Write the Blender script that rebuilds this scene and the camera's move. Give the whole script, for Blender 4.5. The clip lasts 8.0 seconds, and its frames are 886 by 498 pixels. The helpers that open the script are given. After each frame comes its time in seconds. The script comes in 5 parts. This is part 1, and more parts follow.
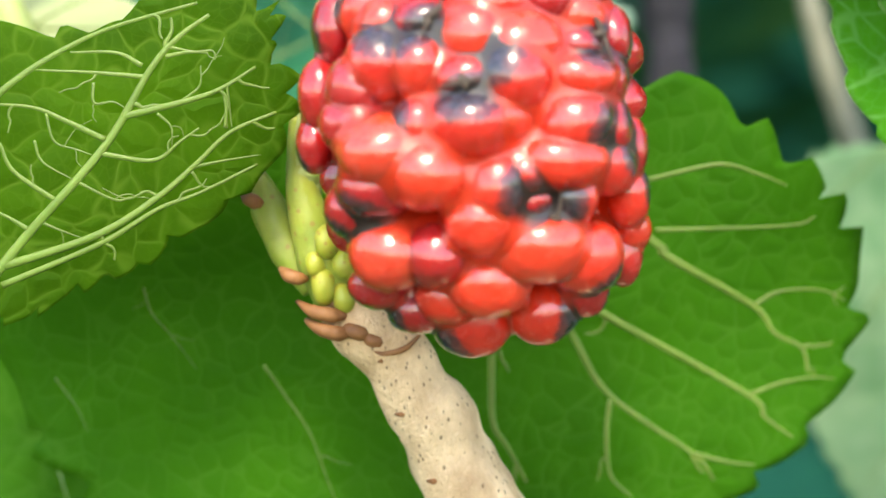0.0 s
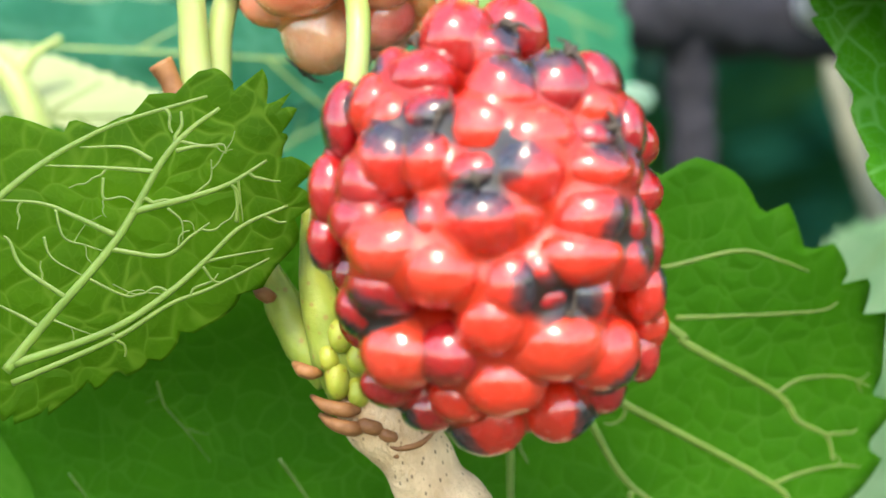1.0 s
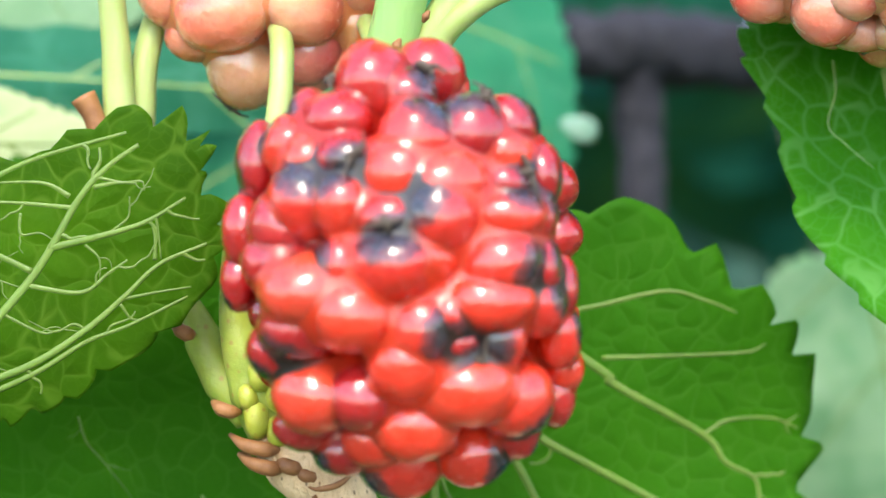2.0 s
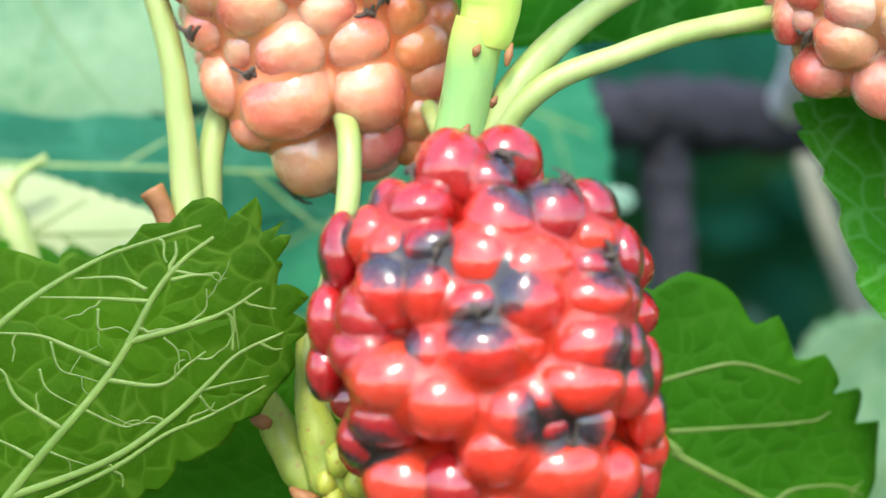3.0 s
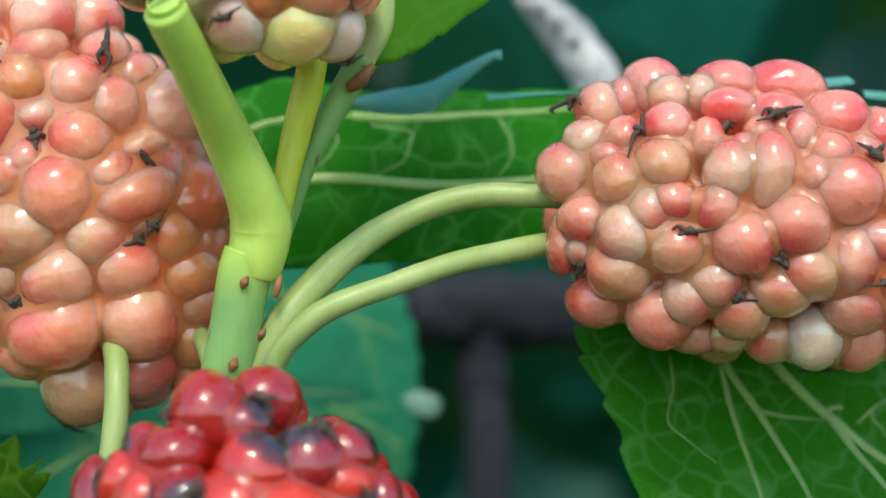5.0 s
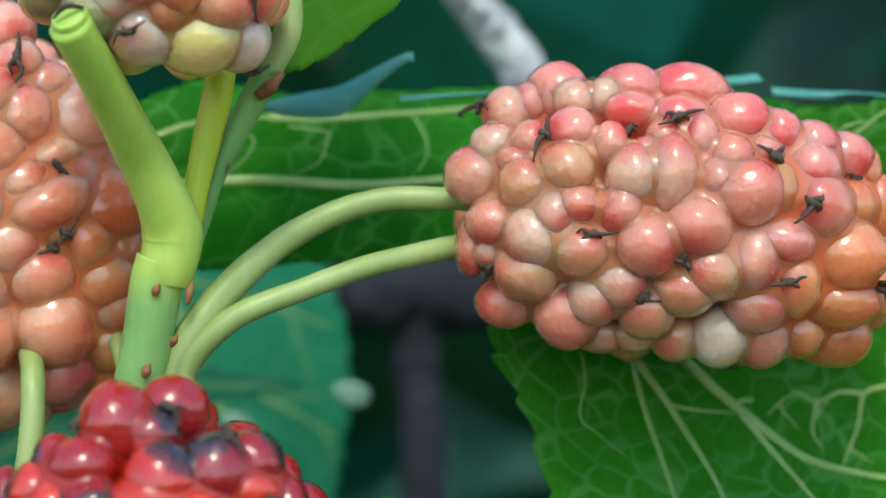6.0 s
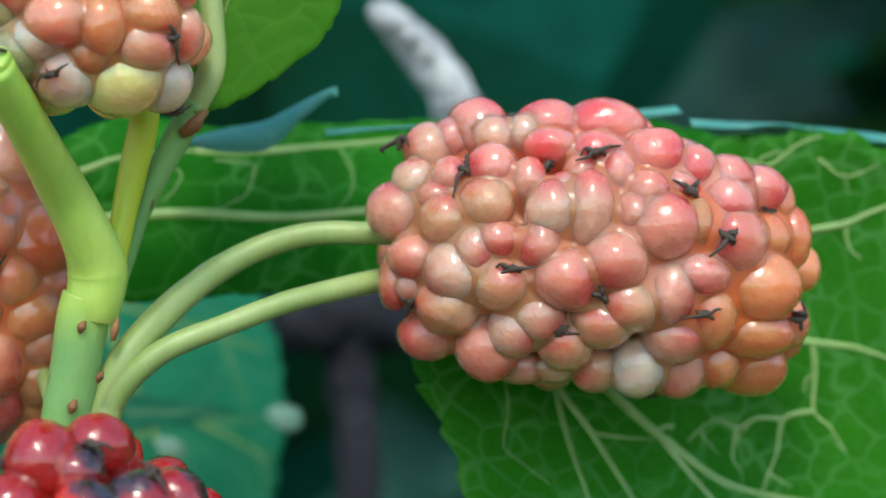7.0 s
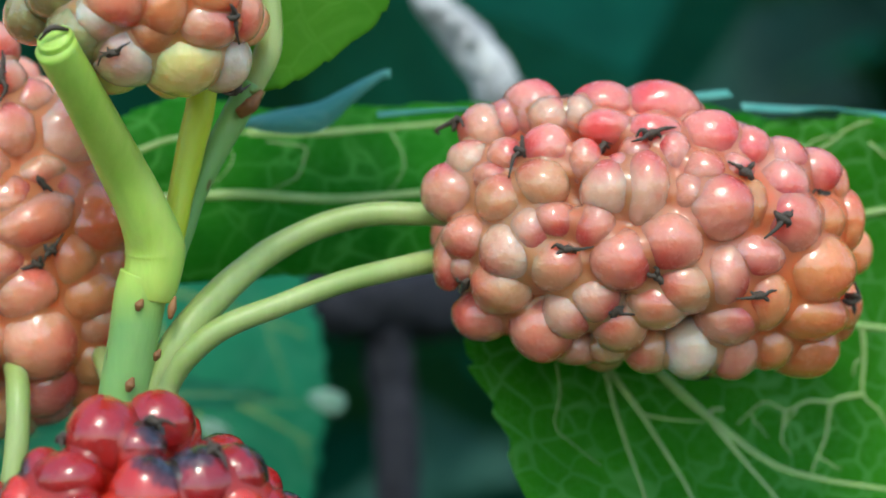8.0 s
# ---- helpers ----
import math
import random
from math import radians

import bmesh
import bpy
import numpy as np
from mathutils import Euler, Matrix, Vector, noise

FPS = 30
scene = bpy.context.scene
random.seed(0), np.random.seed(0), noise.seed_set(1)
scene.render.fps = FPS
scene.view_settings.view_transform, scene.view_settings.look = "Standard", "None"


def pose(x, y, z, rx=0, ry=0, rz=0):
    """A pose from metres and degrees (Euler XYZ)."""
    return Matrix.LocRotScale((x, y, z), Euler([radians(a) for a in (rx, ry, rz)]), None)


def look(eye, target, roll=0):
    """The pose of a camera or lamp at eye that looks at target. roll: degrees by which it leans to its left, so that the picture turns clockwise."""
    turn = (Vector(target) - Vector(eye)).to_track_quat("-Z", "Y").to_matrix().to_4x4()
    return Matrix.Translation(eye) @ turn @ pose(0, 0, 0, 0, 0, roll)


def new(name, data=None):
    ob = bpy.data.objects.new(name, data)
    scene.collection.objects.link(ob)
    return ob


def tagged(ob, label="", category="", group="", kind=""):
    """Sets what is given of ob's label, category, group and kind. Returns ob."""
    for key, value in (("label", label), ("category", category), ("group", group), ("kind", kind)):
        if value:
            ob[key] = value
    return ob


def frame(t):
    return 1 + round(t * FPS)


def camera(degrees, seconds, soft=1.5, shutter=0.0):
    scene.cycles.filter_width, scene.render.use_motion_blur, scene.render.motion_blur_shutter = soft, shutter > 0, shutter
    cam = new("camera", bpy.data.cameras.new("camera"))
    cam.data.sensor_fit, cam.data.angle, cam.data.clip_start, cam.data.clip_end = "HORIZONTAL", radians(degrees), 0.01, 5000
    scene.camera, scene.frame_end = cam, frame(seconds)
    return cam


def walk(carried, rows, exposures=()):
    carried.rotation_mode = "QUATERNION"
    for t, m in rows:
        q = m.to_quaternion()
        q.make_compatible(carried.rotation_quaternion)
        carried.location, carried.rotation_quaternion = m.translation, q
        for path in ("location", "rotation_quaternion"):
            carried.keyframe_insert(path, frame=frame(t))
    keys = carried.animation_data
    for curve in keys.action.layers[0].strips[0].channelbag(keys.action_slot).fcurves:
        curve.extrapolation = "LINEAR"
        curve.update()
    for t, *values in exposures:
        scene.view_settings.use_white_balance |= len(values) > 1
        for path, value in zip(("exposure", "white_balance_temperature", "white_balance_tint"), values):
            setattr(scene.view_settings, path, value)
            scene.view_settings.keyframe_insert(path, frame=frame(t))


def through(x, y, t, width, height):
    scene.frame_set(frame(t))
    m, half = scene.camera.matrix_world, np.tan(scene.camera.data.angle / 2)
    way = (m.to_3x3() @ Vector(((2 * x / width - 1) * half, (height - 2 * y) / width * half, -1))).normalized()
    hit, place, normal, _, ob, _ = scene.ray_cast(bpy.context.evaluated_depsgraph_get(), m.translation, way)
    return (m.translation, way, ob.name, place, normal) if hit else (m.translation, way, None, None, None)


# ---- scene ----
cam = camera(24, 8.0)
PATH = [
    (0.0, pose(-0.00020, -0.08565, 0.00361, 85.471, -1.049, -0.325)),
    (0.2, pose(-0.00067, -0.08538, 0.00414, 86.436, -0.868, -0.134)),
    (0.5, pose(-0.00164, -0.08467, 0.00432, 87.015, -1.136, -0.924)),
    (0.7, pose(-0.00034, -0.08461, 0.00451, 86.399, -0.800, 0.066)),
    (1.0, pose(0.00052, -0.08421, 0.00504, 87.055, -0.475, 0.514)),
    (1.2, pose(0.00184, -0.08463, 0.00489, 88.254, -0.743, 0.522)),
    (1.5, pose(0.00424, -0.08395, 0.00326, 87.717, -0.004, 0.777)),
    (1.7, pose(0.00426, -0.08368, 0.00432, 87.332, -0.993, 0.658)),
    (2.8, pose(-0.00208, -0.08328, 0.00864, 87.539, -0.212, -1.391)),
    (3.0, pose(-0.00098, -0.08432, 0.00743, 88.930, 0.595, -0.621)),
    (3.5, pose(-0.00249, -0.08380, 0.01019, 90.000, -0.000, 0.000)),
    (4.0, pose(-0.00033, -0.08310, 0.00968, 92.629, 0.821, 0.545)),
    (4.5, pose(0.00229, -0.08391, 0.01095, 92.318, 0.936, -2.401)),
    (5.0, pose(0.00355, -0.08289, 0.01106, 92.935, 0.703, -4.089)),
    (5.2, pose(0.00477, -0.08303, 0.01238, 92.311, 0.869, -4.500)),
    (6.3, pose(0.00666, -0.08532, 0.01311, 91.834, 1.955, -5.561)),
    (6.5, pose(0.00753, -0.08579, 0.01365, 92.000, 1.961, -6.308)),
    (7.0, pose(0.00693, -0.08630, 0.01403, 91.949, 1.869, -6.428)),
    (7.5, pose(0.00536, -0.08584, 0.01433, 91.839, 1.358, -6.242)),
    (8.0, pose(0.00522, -0.08646, 0.01345, 91.809, 1.609, -5.947)),
]
EXPOSURES = [(0, 1.53, 7800, 9), (1.5, 1.5, 7150, 8), (3.0, 1.36, 6700, 8), (3.5, 0.95, 6600, 5), (4.0, 0.6, 6750, 1), (4.5, 0.45, 6800, -2), (6.3, 0.23, 6400, -2), (8, 0.26, 6350, -2)]
walk(cam, PATH, EXPOSURES)
cam.data.dof.use_dof = True
cam.data.dof.focus_distance = 0.089
cam.data.dof.aperture_fstop = 45

# ---- world and sun ----
CM = 0.01
SUN_UP, SUN_TURN = radians(50), radians(-6)
world = bpy.data.worlds.new("world")
scene.world = world
world.use_nodes = True
sky = world.node_tree.nodes.new("ShaderNodeTexSky")
sky.sky_type, sky.sun_disc = "NISHITA", False
sky.sun_elevation, sky.sun_rotation = SUN_UP, radians(180) - SUN_TURN
background = world.node_tree.nodes["Background"]
background.inputs["Strength"].default_value = 0.25
world.node_tree.links.new(sky.outputs["Color"], background.inputs["Color"])
sun = new("sun", bpy.data.lights.new("sun", "SUN"))
sun.data.energy, sun.data.angle, sun.data.color = 1.65, radians(14), (1.0, 0.95, 0.84)
sun_way = Vector((math.sin(SUN_TURN) * math.cos(SUN_UP), -math.cos(SUN_TURN) * math.cos(SUN_UP), math.sin(SUN_UP)))
sun.matrix_world = look(sun_way, (0, 0, 0))


# ---- materials ----
class Nodes:
    """Short notation for one node material."""

    def __init__(self, name):
        self.material = bpy.data.materials.new(name)
        self.material.use_nodes = True
        self.tree = self.material.node_tree
        self.bsdf = self.tree.nodes["Principled BSDF"]
        self.output = self.tree.nodes["Material Output"]

    def add(self, kind, **inputs):
        node = self.tree.nodes.new("ShaderNode" + kind)
        for key, value in inputs.items():
            self.set(node, key.replace("_", " "), value)
        return node

    def set(self, node, key, value):
        socket = node.inputs[int(key)] if key.isdigit() else node.inputs[key]
        if isinstance(value, bpy.types.NodeSocket):
            self.tree.links.new(value, socket)
        else:
            socket.default_value = value

    def coords(self, kind="Object", scale=1.0, stretch=(1, 1, 1)):
        m = self.add("Mapping", Vector=self.add("TexCoord").outputs[kind])
        m.inputs["Scale"].default_value = [scale * s for s in stretch]
        return m.outputs["Vector"]

    def noise(self, vector, scale, detail=3.0, rough=0.5, distort=0.0):
        return self.add("TexNoise", Vector=vector, Scale=scale, Detail=detail, Roughness=rough, Distortion=distort).outputs["Fac"]

    def ramp(self, fac, stops):
        node = self.add("ValToRGB", Fac=fac)
        band = node.color_ramp
        while len(band.elements) < len(stops):
            band.elements.new(0.5)
        for element, (place, colour) in zip(band.elements, stops):
            element.position = place
            element.color = (*colour, 1) if len(colour) == 3 else (colour[0],) * 3 + (1,)
        return node.outputs["Color"]

    def mix(self, fac, a, b, blend="MIX"):
        node = self.tree.nodes.new("ShaderNodeMix")
        node.data_type, node.blend_type = "RGBA", blend
        for key, value in (("Factor", fac), (6, a), (7, b)):
            socket = node.inputs[key]
            if isinstance(value, bpy.types.NodeSocket):
                self.tree.links.new(value, socket)
            else:
                socket.default_value = (*value, 1) if isinstance(value, tuple) else value
        return node.outputs[2]

    def math(self, how, a, b=0.0, c=0.0):
        node = self.tree.nodes.new("ShaderNodeMath")
        node.operation = how
        for n, value in enumerate((a, b, c)):
            self.set(node, str(n), value)
        return node.outputs[0]

    def bump(self, height, strength, distance):
        return self.add("Bump", Height=height, Strength=strength, Distance=distance).outputs["Normal"]

    def random(self):
        return self.add("ObjectInfo").outputs["Random"]


PIGMENT = {}


def flesh(name, pale, middle, deep, tip, tip_amount, dark=None, soft=0.0014, flank=False, wet=1.0):
    """Juicy skin of one drupelet. The tip colour gathers at its outer pole, or on one flank; dark: ripe blotch on that flank."""
    n = Nodes(name)
    PIGMENT[name] = middle
    spot = n.coords("Object")
    fine = n.noise(spot, 2.3, 4.0, 0.55)
    base = n.ramp(n.math("ADD", n.math("MULTIPLY", n.random(), 0.35), n.math("MULTIPLY", fine, 0.5)), [(0.15, pale), (0.42, middle), (0.75, deep)])
    height = n.add("SeparateXYZ", Vector=spot).outputs["Z"]
    pole = n.math("ADD", height, n.math("MULTIPLY", n.noise(spot, 1.7, 2.0), 0.9))
    blush = n.ramp(pole, [(0.6, (0.0,)), (1.45, (1.0,))])
    if flank:
        off = n.add("VectorMath", Vector=spot)
        off.operation = "DISTANCE"
        off.inputs[1].default_value = (0.75, 0.0, 0.6)
        blush = n.ramp(n.math("ADD", off.outputs["Value"], n.math("MULTIPLY", n.math("SUBTRACT", n.noise(spot, 2.2, 3.0), 0.5), 0.6)), [(0.25, (1.0,)), (1.05, (0.0,))])
    base = n.mix(n.math("MULTIPLY", blush, tip_amount), base, tip)
    if dark:
        away = n.add("VectorMath", Vector=spot)
        away.operation = "DISTANCE"
        away.inputs[1].default_value = (0.72, 0.0, 0.62)
        reach = n.math("ADD", away.outputs["Value"], n.math("MULTIPLY", n.math("SUBTRACT", n.noise(spot, 2.6, 4.0, 0.65), 0.5), 0.75))
        mask = n.ramp(reach, [(0.5, (1.0,)), (0.75, (0.8,)), (0.92, (0.0,))])
        shade = n.ramp(n.noise(spot, 5.0, 4.0, 0.7), [(0.35, dark), (0.7, tuple(2 * c + 0.014 for c in dark))])
        base = n.mix(mask, base, shade)
    n.set(n.bsdf, "Base Color", base)
    n.set(n.bsdf, "Roughness", n.ramp(n.noise(spot, 3.0, 3.0), [(0.3, (0.16,)), (0.75, (0.34,))]))
    n.set(n.bsdf, "Subsurface Weight", 0.85)
    n.set(n.bsdf, "Subsurface Radius", (1.0, 0.42, 0.25))
    n.set(n.bsdf, "Subsurface Scale", soft)
    n.set(n.bsdf, "Coat Weight", wet)
    n.set(n.bsdf, "IOR", 1.38)
    n.set(n.bsdf, "Coat Roughness", 0.03)
    n.set(n.bsdf, "Coat IOR", 1.56)
    n.set(n.bsdf, "Normal", n.bump(n.math("ADD", n.noise(spot, 1.9, 2.0, 0.5), n.math("MULTIPLY", n.noise(spot, 5.0, 3.0, 0.55), 0.07)), 0.1, 0.4))
    return n.material


RED = flesh("ripe_flesh", (0.76, 0.064, 0.023), (0.69, 0.043, 0.017), (0.58, 0.026, 0.013), (0.53, 0.018, 0.018), 0.3, soft=0.0013)
SCARLET = flesh("scarlet_flesh", (0.66, 0.075, 0.03), (0.58, 0.05, 0.022), (0.46, 0.03, 0.016), (0.45, 0.02, 0.02), 0.3, soft=0.0013)
# deeper red; on the berry's left it also holds that side's shade
CRIMSON = flesh("crimson_flesh", (0.5, 0.026, 0.018), (0.4, 0.017, 0.015), (0.3, 0.01, 0.012), (0.32, 0.008, 0.016), 0.4, soft=0.0011)
CRIMSON_DARK = flesh("crimson_dark_flesh", (0.45, 0.015, 0.013), (0.36, 0.01, 0.012), (0.25, 0.006, 0.01), (0.28, 0.006, 0.016), 0.4, (0.018, 0.012, 0.02), 0.0008)
RED_DARK = flesh("ripe_dark_flesh", (0.73, 0.056, 0.022), (0.62, 0.036, 0.016), (0.46, 0.018, 0.012), (0.45, 0.011, 0.016), 0.4, (0.018, 0.012, 0.02), 0.001)
PINK = flesh("pink_flesh", (0.7, 0.31, 0.225), (0.69, 0.255, 0.18), (0.67, 0.2, 0.135), (0.64, 0.065, 0.06), 0.85, soft=0.0024, flank=True)
ROSE = flesh("rose_flesh", (0.79, 0.31, 0.25), (0.78, 0.25, 0.2), (0.76, 0.19, 0.155), (0.72, 0.065, 0.07), 0.85, soft=0.0024, flank=True)
BLUSH = flesh("blush_flesh", (0.68, 0.42, 0.31), (0.67, 0.35, 0.25), (0.65, 0.275, 0.19), (0.62, 0.075, 0.07), 0.8, soft=0.0024, flank=True)
PEACH = flesh("peach_flesh", (0.9, 0.4, 0.265), (0.89, 0.32, 0.2), (0.87, 0.245, 0.148), (0.82, 0.08, 0.065), 0.75, soft=0.003, flank=True)
# on right-hand drupelets this orange also paints light glowing through the flesh
ORANGE = flesh("orange_flesh", (0.95, 0.29, 0.13), (0.94, 0.235, 0.095), (0.92, 0.18, 0.07), (0.88, 0.07, 0.045), 0.5, soft=0.0045, flank=True)
PALE_PEACH = flesh("pale_peach_flesh", (0.9, 0.46, 0.35), (0.88, 0.39, 0.29), (0.86, 0.3, 0.22), (0.82, 0.09, 0.085), 0.75, soft=0.0024, flank=True)
# dull beige; the lower drupelets' shade is partly mixed into this colour
SHELL = flesh("shell_flesh", (0.64, 0.39, 0.23), (0.63, 0.32, 0.185), (0.61, 0.26, 0.14), (0.6, 0.075, 0.055), 0.7, soft=0.0024, flank=True)
MILKY = flesh("milky_flesh", (0.76, 0.56, 0.44), (0.74, 0.49, 0.38), (0.72, 0.4, 0.3), (0.68, 0.14, 0.12), 0.5, soft=0.0024, flank=True)
IVORY = flesh("ivory_flesh", (0.74, 0.72, 0.46), (0.72, 0.68, 0.4), (0.7, 0.62, 0.34), (0.5, 0.4, 0.18), 0.5, soft=0.0022, flank=True)
OLIVE = flesh("olive_flesh", (0.36, 0.34, 0.16), (0.33, 0.29, 0.13), (0.3, 0.23, 0.1), (0.25, 0.1, 0.06), 0.5, soft=0.002, flank=True)
GREEN_FLESH = flesh("green_flesh", (0.7, 0.66, 0.2), (0.74, 0.66, 0.24), (0.78, 0.64, 0.26), (0.66, 0.6, 0.18), 0.5, soft=0.0015, flank=True)
CREAM = flesh("unripe_flesh", (0.82, 0.68, 0.26), (0.82, 0.64, 0.24), (0.82, 0.58, 0.22), (0.74, 0.32, 0.12), 0.5, soft=0.0015, flank=True)
RIPE_SKIN = (0.02, 0.013, 0.02)
n = Nodes("flesh_between")
hue = n.add("Attribute")
hue.attribute_name = "pigment"
spot = n.coords("Object", 500)
# crease shade and its warm bounced glow are multiplied into the joint colour
crease_tone = n.mix(1.0, hue.outputs["Color"], (0.98, 0.68, 0.45), "MULTIPLY")
n.set(n.bsdf, "Base Color", n.mix(n.math("MULTIPLY", n.noise(spot, 1.5, 4.0, 0.6), 0.5), crease_tone, n.mix(1.0, crease_tone, (0.95, 0.85, 0.8), "MULTIPLY")))
n.set(n.bsdf, "Roughness", 0.35)
n.set(n.bsdf, "Subsurface Weight", 0.85)
n.set(n.bsdf, "Subsurface Radius", (1.0, 0.42, 0.25))
n.set(n.bsdf, "Subsurface Scale", 0.002)
n.set(n.bsdf, "Coat Weight", 0.3)
n.set(n.bsdf, "Coat Roughness", 0.06)
n.set(n.bsdf, "Normal", n.bump(n.noise(spot, 1.9, 3.0, 0.5), 0.1, 0.0003))
BETWEEN = n.material


def plain_skin(name, light, dark, scale, rough, relief, stretch=(1, 1, 1), specks=None, through=0.0, upper=None):
    """Skin of stems and bark: two tones of noise, fine relief, specks where given, and a fresher upper end: heights from and to in cm, tone."""
    n = Nodes(name)
    at = n.coords("Object", 1.0, stretch)
    base = n.ramp(n.noise(at, scale, 5.0, 0.6), [(0.32, dark), (0.68, light)])
    if upper:
        low, high, tone = upper
        height = n.add("SeparateXYZ", Vector=n.add("NewGeometry").outputs["Position"]).outputs["Z"]
        rise = n.math("DIVIDE", n.math("SUBTRACT", height, low * CM), (high - low) * CM)
        base = n.mix(n.ramp(rise, [(0.0, (0.0,)), (1.0, (1.0,))]), base, tone)
    fine = n.noise(at, scale * 9, 3.0, 0.6)
    if specks:
        spot = n.add("TexVoronoi", Vector=at, Scale=scale * 4.5, Randomness=1.0)
        mask = n.ramp(n.math("ADD", spot.outputs["Distance"], n.math("MULTIPLY", fine, 0.22)), [(0.24, (1.0,)), (0.32, (0.0,))])
        base = n.mix(n.math("MULTIPLY", mask, 0.75), base, specks)
    n.set(n.bsdf, "Base Color", base)
    n.set(n.bsdf, "Roughness", n.ramp(fine, [(0.3, (rough - 0.1,)), (0.7, (rough + 0.1,))]))
    n.set(n.bsdf, "Normal", n.bump(fine, 0.5, relief))
    if through:
        n.set(n.bsdf, "Subsurface Weight", through)
        n.set(n.bsdf, "Subsurface Radius", (0.5, 1.0, 0.2))
        n.set(n.bsdf, "Subsurface Scale", 0.001)
    return n.material


STEM = plain_skin("green_stem", (0.54, 0.7, 0.14), (0.36, 0.55, 0.08), 300, 0.42, 0.00008, (1, 1, 0.15), None, 0.35)
STEM_YELLOW = plain_skin("yellow_stem", (0.6, 0.64, 0.05), (0.44, 0.52, 0.03), 300, 0.42, 0.00008, (1, 1, 0.2), None, 0.35)
STEM_PALE = plain_skin("pale_stem", (0.39, 0.46, 0.17), (0.25, 0.34, 0.09), 300, 0.42, 0.00008, (1, 1, 0.2), None, 0.35)
STEM_TEAL = plain_skin("shoot_skin", (0.26, 0.45, 0.14), (0.15, 0.32, 0.085), 300, 0.5, 0.00008, (1, 1, 0.2), (0.12, 0.06, 0.02), 0.2)
STEM_RISING = plain_skin("rising_shoot_skin", (0.26, 0.45, 0.14), (0.15, 0.32, 0.085), 300, 0.5, 0.00008, (1, 1, 0.2), (0.12, 0.06, 0.02), 0.25, (1.34, 1.53, (0.45, 0.62, 0.11)))
BUD = plain_skin("bud_skin", (0.34, 0.38, 0.06), (0.2, 0.28, 0.04), 330, 0.45, 0.00012, (1, 1, 1), (0.28, 0.18, 0.04), 0.3)
BUD_PALE = plain_skin("bud_lobe_skin", (0.42, 0.42, 0.05), (0.25, 0.3, 0.035), 430, 0.45, 0.0001, (1, 1, 1), (0.26, 0.17, 0.03), 0.3)
BARK = plain_skin("young_bark", (0.84, 0.62, 0.38), (0.5, 0.33, 0.18), 620, 0.75, 0.0006, (1, 1, 0.6), (0.13, 0.07, 0.03))
SCALE_BROWN = plain_skin("bud_scale", (0.34, 0.15, 0.05), (0.16, 0.06, 0.02), 500, 0.6, 0.0001)
DRY = plain_skin("dry_stigma", (0.12, 0.085, 0.06), (0.015, 0.011, 0.009), 900, 0.6, 0.00004)
STEM_CREAM = plain_skin("cream_stem", (0.2, 0.2, 0.14), (0.12, 0.13, 0.08), 200, 0.6, 0.0001)
TWIG_GREY = plain_skin("grey_bark", (0.72, 0.7, 0.68), (0.26, 0.25, 0.26), 330, 0.8, 0.0004)
# the shade this branch stands in is painted into its bark tone
TRUNK_BARK = plain_skin("shaded_bark", (0.026, 0.025, 0.036), (0.009, 0.009, 0.014), 60, 0.85, 0.001)


def blade_skin(name, light, dark, line, cells, line_amount, gloss, through, quilt=0.3):
    """Leaf blade: patches of two greens, a net of fine veins at two sizes, quilted relief, light through it."""
    n = Nodes(name)
    at = n.coords("Object", 1.0)
    bend = n.add("TexNoise", Vector=at, Scale=260.0, Detail=2.0)
    spot = n.add("Mix")
    spot.data_type = "VECTOR"
    spot.inputs["Factor"].default_value = 0.0026
    n.tree.links.new(at, spot.inputs[4])
    n.tree.links.new(bend.outputs["Color"], spot.inputs[5])
    where = spot.outputs[1]
    base = n.ramp(n.noise(at, 130, 4.0, 0.6), [(0.3, dark), (0.7, light)])
    base = n.mix(n.math("MULTIPLY", n.noise(at, 900, 3.0, 0.6), 0.35), base, tuple(0.55 * c for c in dark))
    big = n.add("TexVoronoi", Vector=where, Scale=cells, Randomness=0.9)
    big.feature = "DISTANCE_TO_EDGE"
    small = n.add("TexVoronoi", Vector=where, Scale=cells * 3.4, Randomness=1.0)
    small.feature = "DISTANCE_TO_EDGE"
    coarse = n.ramp(big.outputs["Distance"], [(0.018, (1.0,)), (0.075, (0.0,))])
    fine = n.ramp(small.outputs["Distance"], [(0.02, (1.0,)), (0.1, (0.0,))])
    patchy = n.ramp(n.noise(at, 210, 2.0), [(0.35, (0.35,)), (0.65, (1.0,))])
    net = n.math("MULTIPLY", n.math("MAXIMUM", coarse, n.math("MULTIPLY", fine, 0.3)), patchy)
    base = n.mix(n.math("MULTIPLY", net, line_amount), base, line)
    n.set(n.bsdf, "Base Color", base)
    n.set(n.bsdf, "Specular IOR Level", 0.1)
    n.set(n.bsdf, "Roughness", n.ramp(n.noise(at, 500, 3.0), [(0.3, (gloss,)), (0.7, (gloss + 0.15,))]))
    puff = n.math("SUBTRACT", n.ramp(big.outputs["Distance"], [(0.0, (0.0,)), (0.35, (1.0,))]), n.math("MULTIPLY", n.noise(at, 1500, 3.0), 0.25))
    n.set(n.bsdf, "Normal", n.bump(puff, quilt, 0.0002))
    glow = n.add("BsdfTranslucent", Color=n.mix(0.5, base, (0.2, 0.5, 0.01)))
    both = n.add("MixShader", Fac=through)
    n.tree.links.new(n.bsdf.outputs[0], both.inputs[1])
    n.tree.links.new(glow.outputs[0], both.inputs[2])
    n.tree.links.new(both.outputs[0], n.output.inputs["Surface"])
    return n.material


